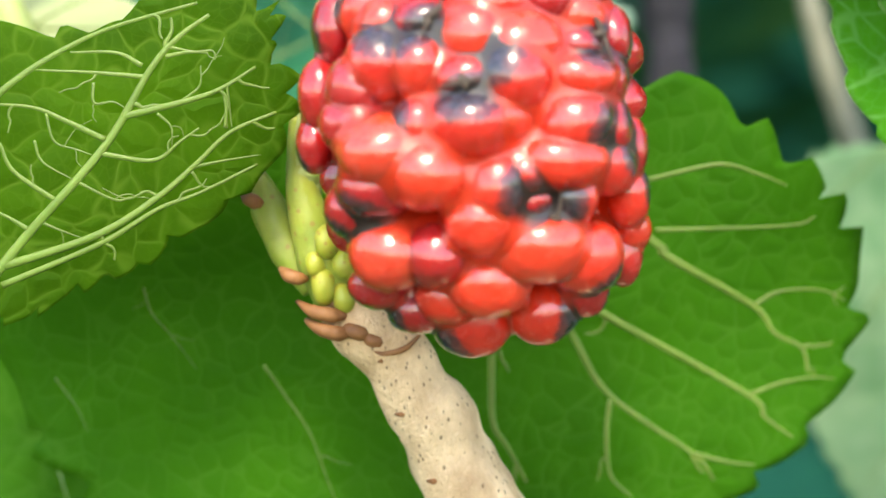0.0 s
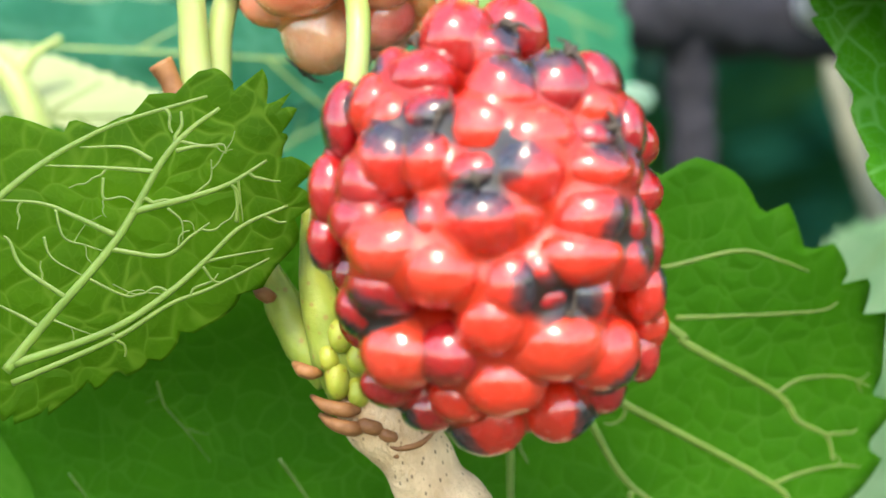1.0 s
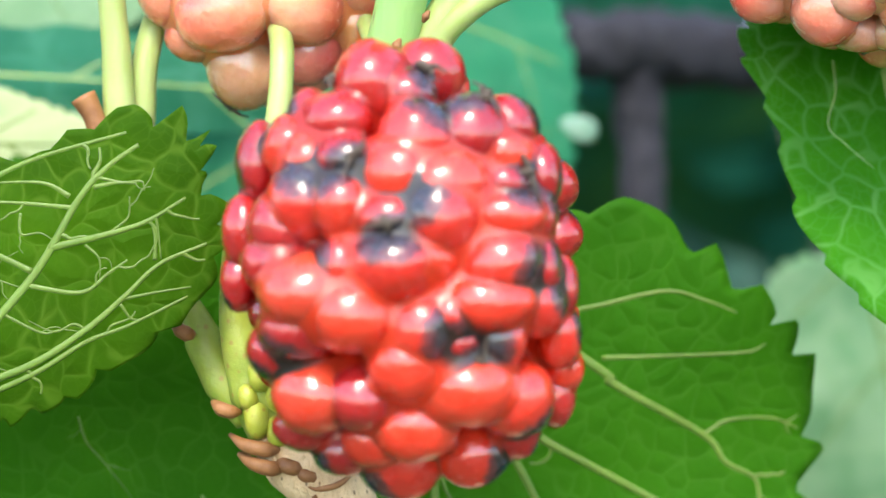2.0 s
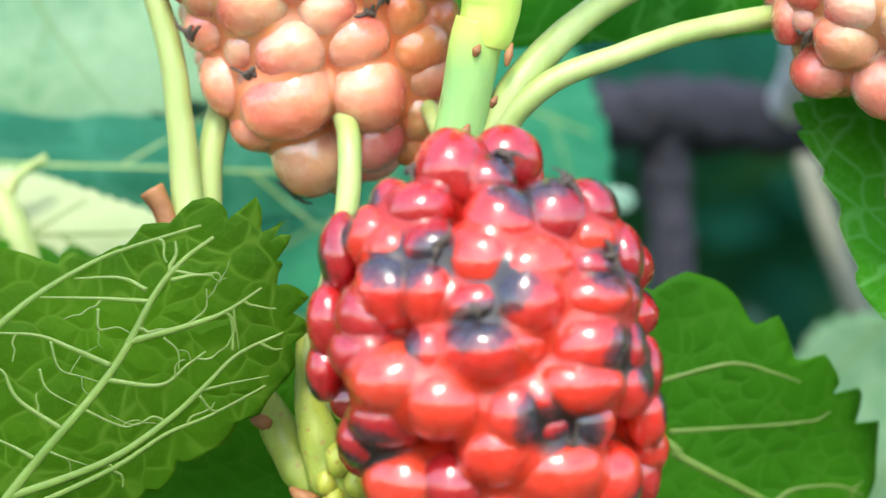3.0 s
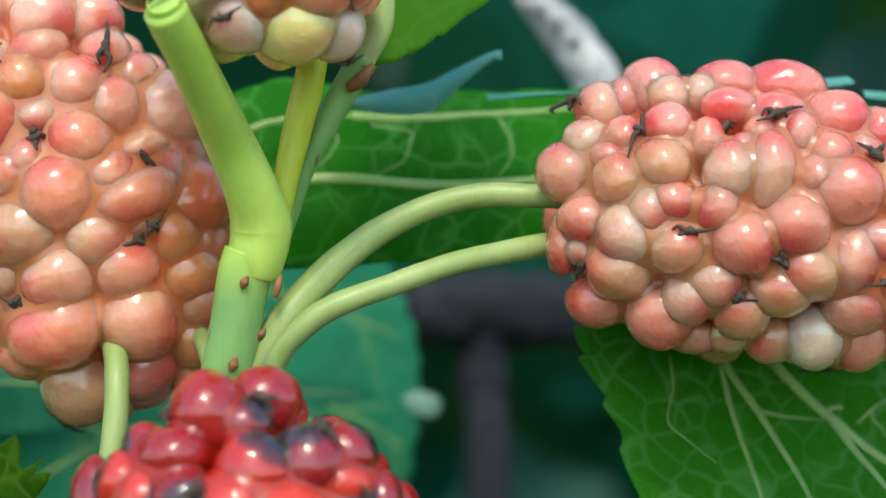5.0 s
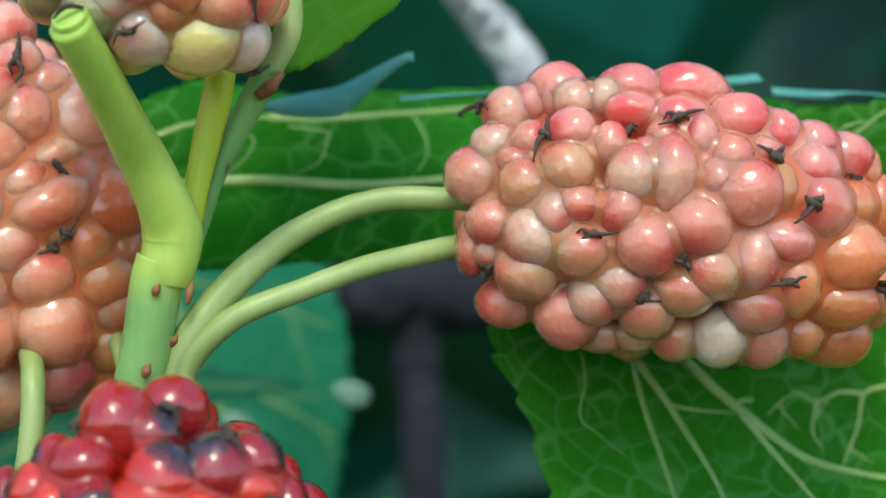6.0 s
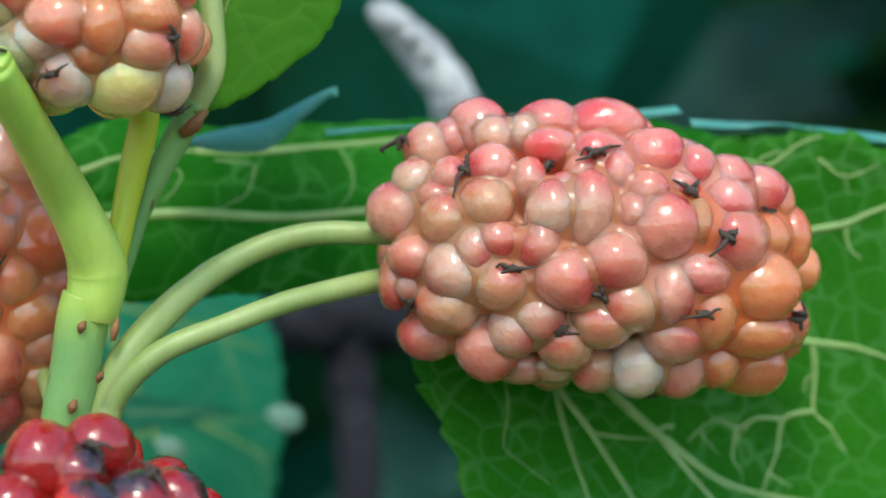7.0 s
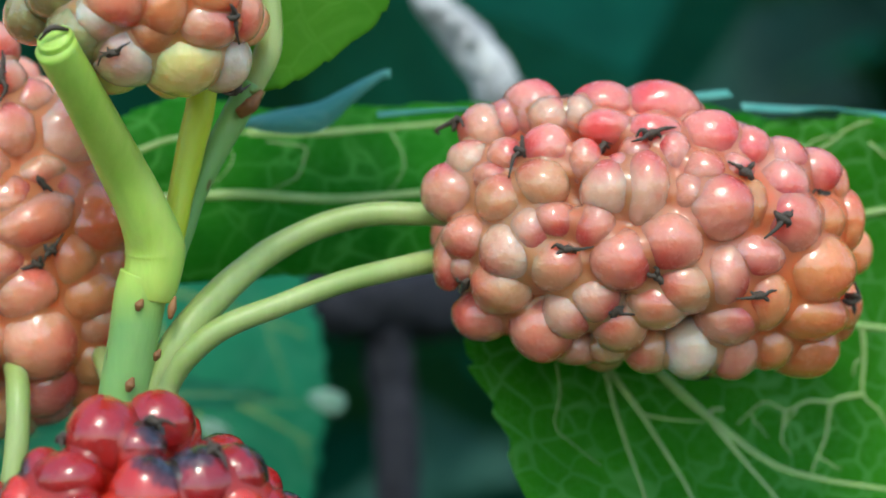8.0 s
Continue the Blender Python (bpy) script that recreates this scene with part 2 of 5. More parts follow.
LEAF = blade_skin("leaf_underside", (0.064, 0.18, 0.003), (0.03, 0.1, 0.002), (0.13, 0.25, 0.022), 640, 0.6, 0.55, 0.5, 0.5)
LEAF_DEEP = blade_skin("leaf_face", (0.05, 0.22, 0.008), (0.03, 0.155, 0.005), (0.12, 0.32, 0.04), 760, 0.32, 0.5, 0.45, 0.35)
LEAF_YOUNG = blade_skin("leaf_young", (0.15, 0.4, 0.03), (0.08, 0.28, 0.015), (0.25, 0.5, 0.08), 500, 0.3, 0.45, 0.5)
LEAF_NET = blade_skin("leaf_netted", (0.075, 0.37, 0.016), (0.042, 0.265, 0.012), (0.24, 0.58, 0.16), 520, 0.7, 0.5, 0.6)
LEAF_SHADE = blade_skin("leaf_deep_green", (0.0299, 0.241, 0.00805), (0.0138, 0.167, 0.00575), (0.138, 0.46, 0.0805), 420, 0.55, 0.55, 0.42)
# near-black teal: shade deep in the bush is put into the leaf colour
LEAF_FAR = blade_skin("leaf_shaded_bush", (0.006, 0.085, 0.06), (0.003, 0.05, 0.036), (0.015, 0.12, 0.08), 100, 0.3, 0.8, 0.2)
LEAF_BLUE = blade_skin("leaf_blue_green", (0.055, 0.38, 0.2), (0.028, 0.24, 0.13), (0.15, 0.46, 0.28), 200, 0.3, 0.55, 0.42)
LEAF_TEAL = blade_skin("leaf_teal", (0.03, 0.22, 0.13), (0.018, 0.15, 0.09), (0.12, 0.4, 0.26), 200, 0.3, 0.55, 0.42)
# sunlight on these open leaves is put into the pale base colour
LEAF_SUNLIT = blade_skin("leaf_sunlit", (0.48, 0.68, 0.45), (0.1, 0.3, 0.135), (0.45, 0.64, 0.38), 160, 0.3, 0.5, 0.5)
LEAF_RIM = blade_skin("leaf_waxy_rim", (0.2, 0.5, 0.44), (0.08, 0.34, 0.29), (0.3, 0.55, 0.45), 300, 0.3, 0.3, 0.25)
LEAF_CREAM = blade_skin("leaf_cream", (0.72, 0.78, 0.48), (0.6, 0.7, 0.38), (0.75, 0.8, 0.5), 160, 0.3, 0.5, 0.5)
VEIN = plain_skin("leaf_vein", (0.13, 0.215, 0.034), (0.09, 0.165, 0.02), 400, 0.5, 0.00003, (1, 1, 1), None, 0.2)
VEIN_DEEP = plain_skin("leaf_vein_deep", (0.3, 0.44, 0.13), (0.2, 0.34, 0.08), 400, 0.45, 0.00003, (1, 1, 1), None, 0.2)


# ---- mesh builders ----
def mesh_of(name, bm, material, smooth=True):
    data = bpy.data.meshes.new(name)
    bm.to_mesh(data)
    bm.free()
    for face in data.polygons:
        face.use_smooth = smooth
    data.materials.append(material)
    return data


def part(name, bm, material, parent, label=""):
    ob = new(name, mesh_of(name, bm, material))
    ob.parent = parent
    return tagged(ob, label)


def thing(name, at, label, category, group="", kind=""):
    ob = new(name)
    ob.empty_display_size = 0.002
    ob.matrix_world = Matrix.Translation([c * CM for c in at])
    return tagged(ob, label, category, group, kind)


def curve_points(points, steps=8):
    """A smooth line through points (Catmull-Rom), in metres."""
    p = [Vector(q) for q in points]
    p = [2 * p[0] - p[1], *p, 2 * p[-1] - p[-2]]
    out = []
    for k in range(1, len(p) - 2):
        for s in range(steps):
            t = s / steps
            out.append(0.5 * (2 * p[k] + (p[k + 1] - p[k - 1]) * t + (2 * p[k - 1] - 5 * p[k] + 4 * p[k + 1] - p[k + 2]) * t * t
                              + (3 * p[k] - p[k - 1] - 3 * p[k + 1] + p[k + 2]) * t ** 3))
    return [*out, p[-2]]


def add_tube(bm, line, radii, sides=12, wobble=0.0, seed=0.0, flat=1.0):
    """A closed tube along line (metres); radii are read along it."""
    rings, side = [], None
    for k, q in enumerate(line):
        ahead = (line[min(k + 1, len(line) - 1)] - line[max(k - 1, 0)]).normalized()
        side = (side - ahead * side.dot(ahead)).normalized() if side else ahead.orthogonal().normalized()
        over = ahead.cross(side)
        f = k / (len(line) - 1) * (len(radii) - 1)
        i = min(int(f), len(radii) - 2)
        r = radii[i] + (radii[i + 1] - radii[i]) * (f - i)
        ring = []
        for s in range(sides):
            a = 2 * math.pi * s / sides
            way = side * math.cos(a) + over * math.sin(a)
            k_r = 1 + wobble * noise.noise((q + way * r * 1.5) * 700 + Vector((seed, 0, 0)))
            off = way * r * k_r
            ring.append(bm.verts.new(q + Vector((off.x, off.y, off.z * flat))))
        rings.append(ring)
    for a, b in zip(rings, rings[1:]):
        for s in range(sides):
            bm.faces.new((a[s], a[(s + 1) % sides], b[(s + 1) % sides], b[s]))
    bm.faces.new(rings[0][::-1])
    bm.faces.new(rings[-1])


def tube_part(name, parent, points, radii, material, label="", steps=8, sides=14, wobble=0.06):
    """Points in cm of the world, radii in cm; the parent stands unturned."""
    bm = bmesh.new()
    origin = parent.matrix_world.translation if parent else Vector()
    line = [q - origin for q in curve_points([Vector(p) * CM for p in points], steps)]
    add_tube(bm, line, [r * CM for r in radii], sides, wobble, len(points) + points[0][0])
    return part(name, bm, material, parent, label)


def drupelet_mesh(seed, material, turn, size, mean):
    """One plump drupelet, z outwards, about one unit in radius: an uneven oval as wide, deep and high as size."""
    bm, back = bmesh.new(), turn.inverted()
    bmesh.ops.create_uvsphere(bm, u_segments=28, v_segments=18, radius=1.0)
    for v in bm.verts:
        p = v.co * (1 + 0.06 * noise.noise(v.co * 1.2 + Vector((seed * 7.1, 0, 0))) + 0.02 * noise.noise(v.co * 3.0 + Vector((0, seed * 3.3, 0))))
        v.co = back @ Vector([p[k] * size[k] / mean for k in range(3)])
    return mesh_of("drupelet", bm, material)


def stigma_mesh(name, seed):
    """A withered brown-black knot with two or three crooked threads lying along the skin, of unit length."""
    bm, rng = bmesh.new(), random.Random(seed)
    add_tube(bm, curve_points([(-0.32, 0.05, -0.12), (-0.1, -0.06, 0.06), (0.16, 0.05, 0.05), (0.34, -0.04, -0.12)], 4), [0.05, 0.14, 0.12, 0.04], 8, 0.8, seed)
    first = rng.uniform(0, 6.3)
    for k in range(rng.choice((2, 2, 3))):
        way = first + 2.6 * k + rng.uniform(-0.6, 0.6)
        a, b, far = Vector((math.cos(way), math.sin(way), 0)), rng.uniform(-0.9, 0.9), rng.uniform(0.5, 1.05)
        line = curve_points([(0, 0, -0.2), a * 0.2 + Vector((0, 0, 0.08)), a * 0.55 * far + Vector((0.3 * b, -0.1 * b, 0.12)),
                             a * far + Vector((0.1 * b, 0.4 * b, -0.02))], 4)
        add_tube(bm, line, [0.12, 0.1, 0.07, 0.03], 6, 0.6, seed)
    return mesh_of(name, bm, DRY)


STIGMAS = [stigma_mesh("stigma", k) for k in range(8)]


def on_core(x, z, core):
    """The point of the core's front over (x, z), and the way out of it; the core is a barrel rather than an egg."""
    a, b, c = core
    far = min(0.985, (abs(x / a) ** 2.5 + abs(z / c) ** 2.5) ** 0.4)
    y = -b * math.sqrt(1 - far * far)
    return Vector((x, y, z)), Vector((x / a ** 2, y / b ** 2, z / c ** 2)).normalized()


def flesh_between(top, core, placed, blend, sink, material):
    """The berry's soft body: it fills the joints between the drupelets with rounded fillets that take up the pigment of those beside them."""
    bm = bmesh.new()
    bmesh.ops.create_uvsphere(bm, u_segments=150, v_segments=100, radius=1.0)
    ways = np.array([v.co[:] for v in bm.verts]) * np.array(core)
    lobes = [(np.array(p[:]), np.array(size), sum(size) / 3, np.array(pigment), p, own, dark) for p, own, size, _, pigment, dark in placed]
    best = np.full(len(ways), 0.6)
    for s in np.arange(0.6, 1.5, 0.018):
        first = second = np.full(len(ways), 9.0)
        for centre, size, mean, *_ in lobes:
            gap = (np.sqrt((((ways * s - centre) / size) ** 2).sum(axis=1)) - 1) * mean
            second = np.minimum(second, np.maximum(first, gap))
            first = np.minimum(first, gap)
        joined = first - np.maximum(blend - (second - first), 0) ** 2 / (4 * blend)
        best[joined < -sink] = s
    for v, way, s in zip(bm.verts, ways, best):
        v.co = Vector(way * s) * CM
    for _ in range(2):
        bmesh.ops.smooth_vert(bm, verts=bm.verts, factor=0.5, use_axis_x=True, use_axis_y=True, use_axis_z=True)
    spots = np.array([v.co[:] for v in bm.verts]) / CM
    total, colours, ripe = np.zeros(len(spots)), np.zeros((len(spots), 3)), np.zeros(len(spots))
    for centre, size, mean, pigment, p, own, dark in lobes:
        gap = (np.sqrt((((spots - centre) / size) ** 2).sum(axis=1)) - 1) * mean
        share = np.exp(-np.clip(gap, -0.05, 1) / 0.025)
        total, colours = total + share, colours + share[:, None] * pigment
        if dark:
            off = np.linalg.norm(spots - np.array(p + own @ Vector((0.72, 0, 0.62)) * mean), axis=1) / mean
            ripe = np.maximum(ripe, np.clip((0.9 - off) / 0.35, 0, 1))
    ob = part("core", bm, material, top, "soft flesh between the drupelets")
    tint = ob.data.color_attributes.new("pigment", "FLOAT_COLOR", "POINT")
    mixed = (colours / total[:, None]) * (1 - ripe)[:, None] + np.array(RIPE_SKIN) * ripe[:, None]
    tint.data.foreach_set("color", np.hstack([mixed, np.ones((len(spots), 1))]).ravel())
    return ob


def berry(name, at, turn, core, lobes, stigmas, skins, label, seed, blend=0.06, sink=0.008, swell=1.17, thread=(0.08, 0.12), group="mulberries on the shoot"):
    """A mulberry: plump drupelets set on a barrel-shaped core, its back filled in, and dry stigmas.
    lobes: across and up in mm, half width and height, way of the ripe blotch where there is one, colour; skins: a material for each colour."""
    rng = random.Random(seed)
    top = thing(name, at, label, "berry", group)
    top.matrix_world = top.matrix_world @ pose(0, 0, 0, 0, -turn, 0)
    placed = []
    for x, z, wide, high, *flank, colour in lobes:
        p, out = on_core(x / 10 * 0.975, z / 10 * 0.975, core)
        size = (wide / 10 * swell, 0.055 * (wide + high) * swell, high / 10 * swell)
        placed.append((p, out, size, flank[0] if flank else None, skins[colour]))
    # the sides and back that these leave bare
    count = int(4 * math.pi * core[0] * core[2] / 0.045)
    front = list(placed)
    for k in range(count):
        z, a = 1 - 2 * (k + 0.5) / count, k * 2.39996
        flat = math.sqrt(1 - z * z)
        p = Vector((core[0] * flat * math.cos(a), core[1] * flat * math.sin(a), core[2] * z)) * 0.93
        bare = min(math.hypot(p.x - q.x, p.z - q.z) for q, *_ in front)
        if p.y > 0.12 or (bare > 0.17 and p.y > -0.05):
            r = rng.uniform(0.105, 0.13)
            near = min(front, key=lambda row: (row[0].x - p.x) ** 2 + (row[0].z - p.z) ** 2)
            placed.append((p, Vector([c / d ** 2 for c, d in zip(p, core)]).normalized(), (r, r, r), None, near[4]))
    turned = []
    for p, out, size, flank, material in placed:
        spin = out.to_track_quat("Z", "Y").to_matrix()
        angle = rng.uniform(0, 6.283)
        if flank is not None:
            aim = spin.inverted() @ Vector((math.cos(radians(flank)), -0.2, math.sin(radians(flank))))
            angle = math.atan2(aim.y, aim.x)
        elif stigmas:
            near = min(stigmas, key=lambda s: (s[0] / 10 - p.x) ** 2 + (s[1] / 10 - p.z) ** 2)
            aim = spin.inverted() @ Vector((near[0] / 10 - p.x, 0, near[1] / 10 - p.z))
            angle = math.atan2(aim.y, aim.x)
        turned.append((p, spin @ Matrix.Rotation(angle, 3, "Z"), size, material, PIGMENT[material.name], flank is not None))
    flesh_between(top, core, turned, blend, sink, BETWEEN)
    bumps = []
    for k, (p, own, size, material, _, _) in enumerate(turned):
        mean = sum(size) / 3
        ob = new("drupelet", drupelet_mesh(seed * 50 + k, material, own, size, mean))
        ob.parent = top
        ob.matrix_basis = Matrix.Translation(p * CM) @ own.to_4x4() @ Matrix.Scale(mean * CM, 4)
        bumps.append((p, ob))
    for x, z in stigmas:
        p, out = on_core(x / 10, z / 10, core)
        while min(Vector([(c - d) / e for c, d, e in zip(p, q, size)]).length for q, _, size, *_ in placed) < 1.03:
            p = p + 0.004 * out
        ob = new("stigma", rng.choice(STIGMAS))
        ob.parent = min(bumps, key=lambda some: (some[0] - p).length)[1]
        ob.matrix_basis = (ob.parent.matrix_basis.inverted() @ Matrix.Translation(p * CM) @ out.to_track_quat("Z", "Y").to_matrix().to_4x4()
                           @ Matrix.Rotation(rng.uniform(0, 6.3), 4, "Z") @ Matrix.Scale(rng.uniform(*thread) * CM, 4))
    return top


class Leaf:
    """A mulberry leaf: toothed heart-shaped blade, midrib and side veins that follow its bent surface. Lengths in cm."""

    def __init__(self, name, at, tip, facing, width, label, skin, rib_skin, seed, teeth=26, tooth=0.045, notch=0.12, cup=0.1, droop=0.1,
                 ripple=0.02, left=1.0, right=1.0, blunt=0.0, wedge=0.0, pairs=5, spread=(62, 38), rib=0.035, forked=0.4, petiole=(), veins=(), shape=(), group="mulberry leaves"):
        self.rng, self.seed, self.forked = random.Random(seed), seed, forked
        self.length, self.half = (Vector(tip) - Vector(at)).length, width / 2
        self.teeth, self.tooth, self.notch, self.blunt, self.wedge = teeth, tooth, notch, blunt, wedge
        self.cup, self.droop, self.ripple, self.left, self.right = cup, droop, ripple, left, right
        self.shape = shape
        self.top = thing(name, at, label, "leaf", group)
        along = (Vector(tip) - Vector(at)).normalized()
        face = Vector(facing)
        face = (face - along * face.dot(along)).normalized()
        across = along.cross(face)
        turn = Matrix((along, across, face)).transposed().to_4x4()
        self.top.matrix_world = self.top.matrix_world @ turn
        self.blade(skin)
        for k, (share, marks) in enumerate(veins):
            self.vein("vein" if k else "midrib", marks, rib * share, rib * share * 0.35, rib_skin, self.twiglets(marks, rib * share))
        if not veins:
            self.vein("midrib", [(0, 0), (0.5, 0.01), (0.97, 0)], rib, rib * 0.25, rib_skin)
        for k in range(0 if veins else pairs):
            for side in (-1, 1):
                u = 0.0 if k == 0 else 0.72 * (k - 0.35 + 0.2 * (side > 0)) / (pairs - 1)
                self.side_vein(u, side, spread[0] + (spread[1] - spread[0]) * k / max(1, pairs - 1) + self.rng.uniform(-3, 3), rib * 0.55, rib_skin)
        if petiole:
            bm, back = bmesh.new(), self.top.matrix_world.inverted()
            line = [back @ q for q in curve_points([Vector(p) * CM for p in (at, *petiole)], 8)]
            add_tube(bm, line, [rib * 1.1 * CM, rib * 1.6 * CM], 10)
            part("petiole", bm, STEM_PALE, self.top)

    def edge(self, a):
        """The margin at the angle a round the leaf's middle, as fractions of length, and of half its width."""
        c, s = math.cos(a), math.sin(a)
        back = math.exp(-((abs(a) - math.pi) / 0.42) ** 2)
        x = 0.42 + (0.5 + 0.06 * self.blunt) * c + 0.08 * (1 - self.blunt) * max(c, 0) ** 9 * c - 0.02 * (c < 0) + (0.04 + 0.5 * self.notch) * back
        y = s * (1 - 0.28 * c) * (1 - 0.12 * (1 - self.blunt) * max(c, 0) ** 2) * (1 - self.wedge * max(-c, 0) ** 1.5)
        saw = (abs(a) / math.pi * self.teeth + 0.8 * noise.noise(Vector((a * 3, self.seed, 0)))) % 1.0
        bite = 1 - self.tooth * (1.1 + 0.8 * noise.noise(Vector((a * 5, 0, self.seed)))) * (1 - saw ** 0.7 if saw > 0.18 else saw / 0.18) * (abs(a) < 2.9)
        if self.shape:
            bite *= float(np.interp(math.degrees(a), *zip(*self.shape)))
        return 0.38 + (x - 0.38) * bite, y * bite * (self.right if a > 0 else self.left)

    def inside(self, u, w):
        a = math.atan2(w / 1.0, (u - 0.38) * 1.6)
        best = min((abs(math.atan2(y, (x - 0.38) * 1.6) - a), x, y) for x, y in self.margin)
        return math.hypot((u - 0.38) * 1.6, w) < 0.97 * math.hypot((best[1] - 0.38) * 1.6, best[2])

    def surface(self, u, w, lift=0.0):
        """The bent blade over length fraction u and width fraction w, in metres."""
        x, y = u * self.length, w * self.half
        z = self.cup * abs(w) ** 1.6 * self.half - self.droop * u * u * self.length
        z += self.ripple * self.length * (noise.noise(Vector((x * 1.4, y * 1.4, self.seed))) + 0.5 * abs(w) * math.sin(9 * u + 3 * self.seed + 2 * abs(w)))
        return Vector((x, y, z + lift)) * CM

    def blade(self, skin):
        count, rings = 16 * self.teeth, 22
        self.margin = [self.edge(2 * math.pi * k / count - math.pi) for k in range(count)]
        bm = bmesh.new()
        layers = []
        for lift in (0.004, -0.004):
            middle = bm.verts.new(self.surface(0.38, 0, lift))
            rows = [[bm.verts.new(self.surface(0.38 + (x - 0.38) * f, y * f, lift if r < rings else 0.4 * lift)) for x, y in self.margin]
                    for r in range(1, rings + 1) for f in ((r / rings) ** 0.9,)]
            layers.append((middle, rows))
        for side, (middle, rows) in enumerate(layers):
            for k in range(count):
                j = (k + 1) % count
                bm.faces.new((middle, rows[0][k], rows[0][j]) if side == 0 else (middle, rows[0][j], rows[0][k]))
                for a, b in zip(rows, rows[1:]):
                    bm.faces.new((a[k], b[k], b[j], a[j]) if side == 0 else (a[k], a[j], b[j], b[k]))
        for k in range(count):
            j = (k + 1) % count
            bm.faces.new((layers[0][1][-1][j], layers[0][1][-1][k], layers[1][1][-1][k], layers[1][1][-1][j]))
        self.sheet = part("blade", bm, skin, self.top)

    def vein(self, name, marks, thick, thin, skin, forks=()):
        """A raised line through marks (fractions); it stands out on both faces."""
        bm = bmesh.new()
        for some, a, b in ((marks, thick, thin), *forks):
            flat = curve_points([(m[0], m[1], 0) for m in some], 9)
            add_tube(bm, [self.surface(q.x, q.y, 0.004) for q in flat], [a * CM, b * CM], 8, flat=0.4)
        return part(name, bm, skin, self.sheet)

    def twiglets(self, marks, thick):
        """Short crooked branchlets off a vein, to both sides."""
        line, ratio, out = curve_points([(u, w, 0) for u, w in marks], 6), self.length / self.half, []
        for k in range(3, len(line) - 2, 3):
            for side in (-1, 1):
                if self.rng.random() > self.forked:
                    continue
                step = line[k + 1] - line[k - 1]
                head = math.atan2(step.y / ratio, step.x) + side * radians(self.rng.uniform(45, 75))
                trail, reach = [(line[k].x, line[k].y)], 0.13 / self.length * self.rng.uniform(0.4, 1.0)
                for _ in range(5):
                    q = trail[-1]
                    q = (q[0] + 0.3 * reach * math.cos(head), q[1] + 0.3 * reach * math.sin(head) * ratio)
                    head += self.rng.uniform(-0.7, 0.7)
                    if not self.inside(*q):
                        break
                    trail.append(q)
                if len(trail) > 2:
                    out.append((trail, thick * 0.48, thick * 0.24))
        return out

    def side_vein(self, u, side, angle, thick, skin):
        ratio = self.length / self.half
        way, marks, p = radians(angle), [(u, 0.0)], (u, 0.0)
        for step in range(40):
            p = (p[0] + 0.035 * math.cos(way), p[1] + side * 0.035 * math.sin(way) * ratio)
            way -= radians(0.9) * (1 if angle < 80 else 0.4) + radians(1.6) * noise.noise(Vector((step * 0.4, angle, self.seed)))
            if step > 4 and not self.inside(*p):
                break
            marks.append(p)
        if len(marks) < 4:
            return
        forks = []
        for k in range(5, len(marks) - 1, 4):
            turn = radians(self.rng.uniform(38, 58)) * (1 if (k // 4) % 2 else -1)
            a, b = marks[k], marks[k - 1]
            head = math.atan2((a[1] - b[1]) * side / ratio, a[0] - b[0]) + turn
            trail, reach = [a], 0.03 + 0.02 * self.rng.random()
            for bend in range(4):
                q = trail[-1]
                trail.append((q[0] + reach * math.cos(head), q[1] + side * reach * math.sin(head) * ratio))
                head -= turn * self.rng.uniform(-0.2, 0.25)
                if not self.inside(*trail[-1]):
                    trail.pop()
                    break
            if len(trail) > 2 and self.rng.random() < self.forked:
                forks.append((trail, thick * 0.42, thick * 0.2))
        self.vein("vein", marks[:: max(1, len(marks) // 8)] + marks[-1:], thick, thick * 0.35, skin, forks)


# ---- layout of the drupelets: across and up in mm, half width and height, way of the ripe blotch, colour ----
# left-hand C drupelets are deeper red: that side's shade put into colour
RED_TOP = [
    (0.6, 7.8, 1.31, 1.24, None, "C"), (-1.6, 7.3, 1.33, 1.51, None, "C"), (-0.2, 7.0, 1.01, 0.88, 30, "C"), (-2.9, 5.8, 1.22, 1.00, None, "C"),
    (-4.0, 6.0, 0.80, 0.93, 180, "C"), (0.2, 5.1, 1.33, 1.42, 60, "R"), (2.3, 5.5, 1.34, 1.30, 100, "C"), (3.6, 5.6, 1.22, 1.22, 40, "C"),
    (3.6, 4.6, 1.00, 1.00, None, "R"), (-4.8, 4.7, 0.92, 1.14, 150, "R"), (-3.9, 4.3, 1.00, 0.91, None, "R"), (-2.3, 4.3, 1.20, 0.90, -60, "C"),
    (-0.5, 3.9, 1.32, 1.24, None, "R"), (-6.1, 4.1, 0.81, 1.39, 190, "C"), (-4.1, 2.7, 1.25, 1.34, 62, "R"), (-2.6, 2.6, 1.07, 1.15, 115, "R"),
    (-6.6, 1.4, 0.81, 1.30, None, "C"), (-5.0, 1.6, 1.13, 1.35, None, "C"), (1.3, 3.5, 1.45, 1.19, None, "R"), (3.7, 3.5, 0.90, 0.77, 20, "C"),
]
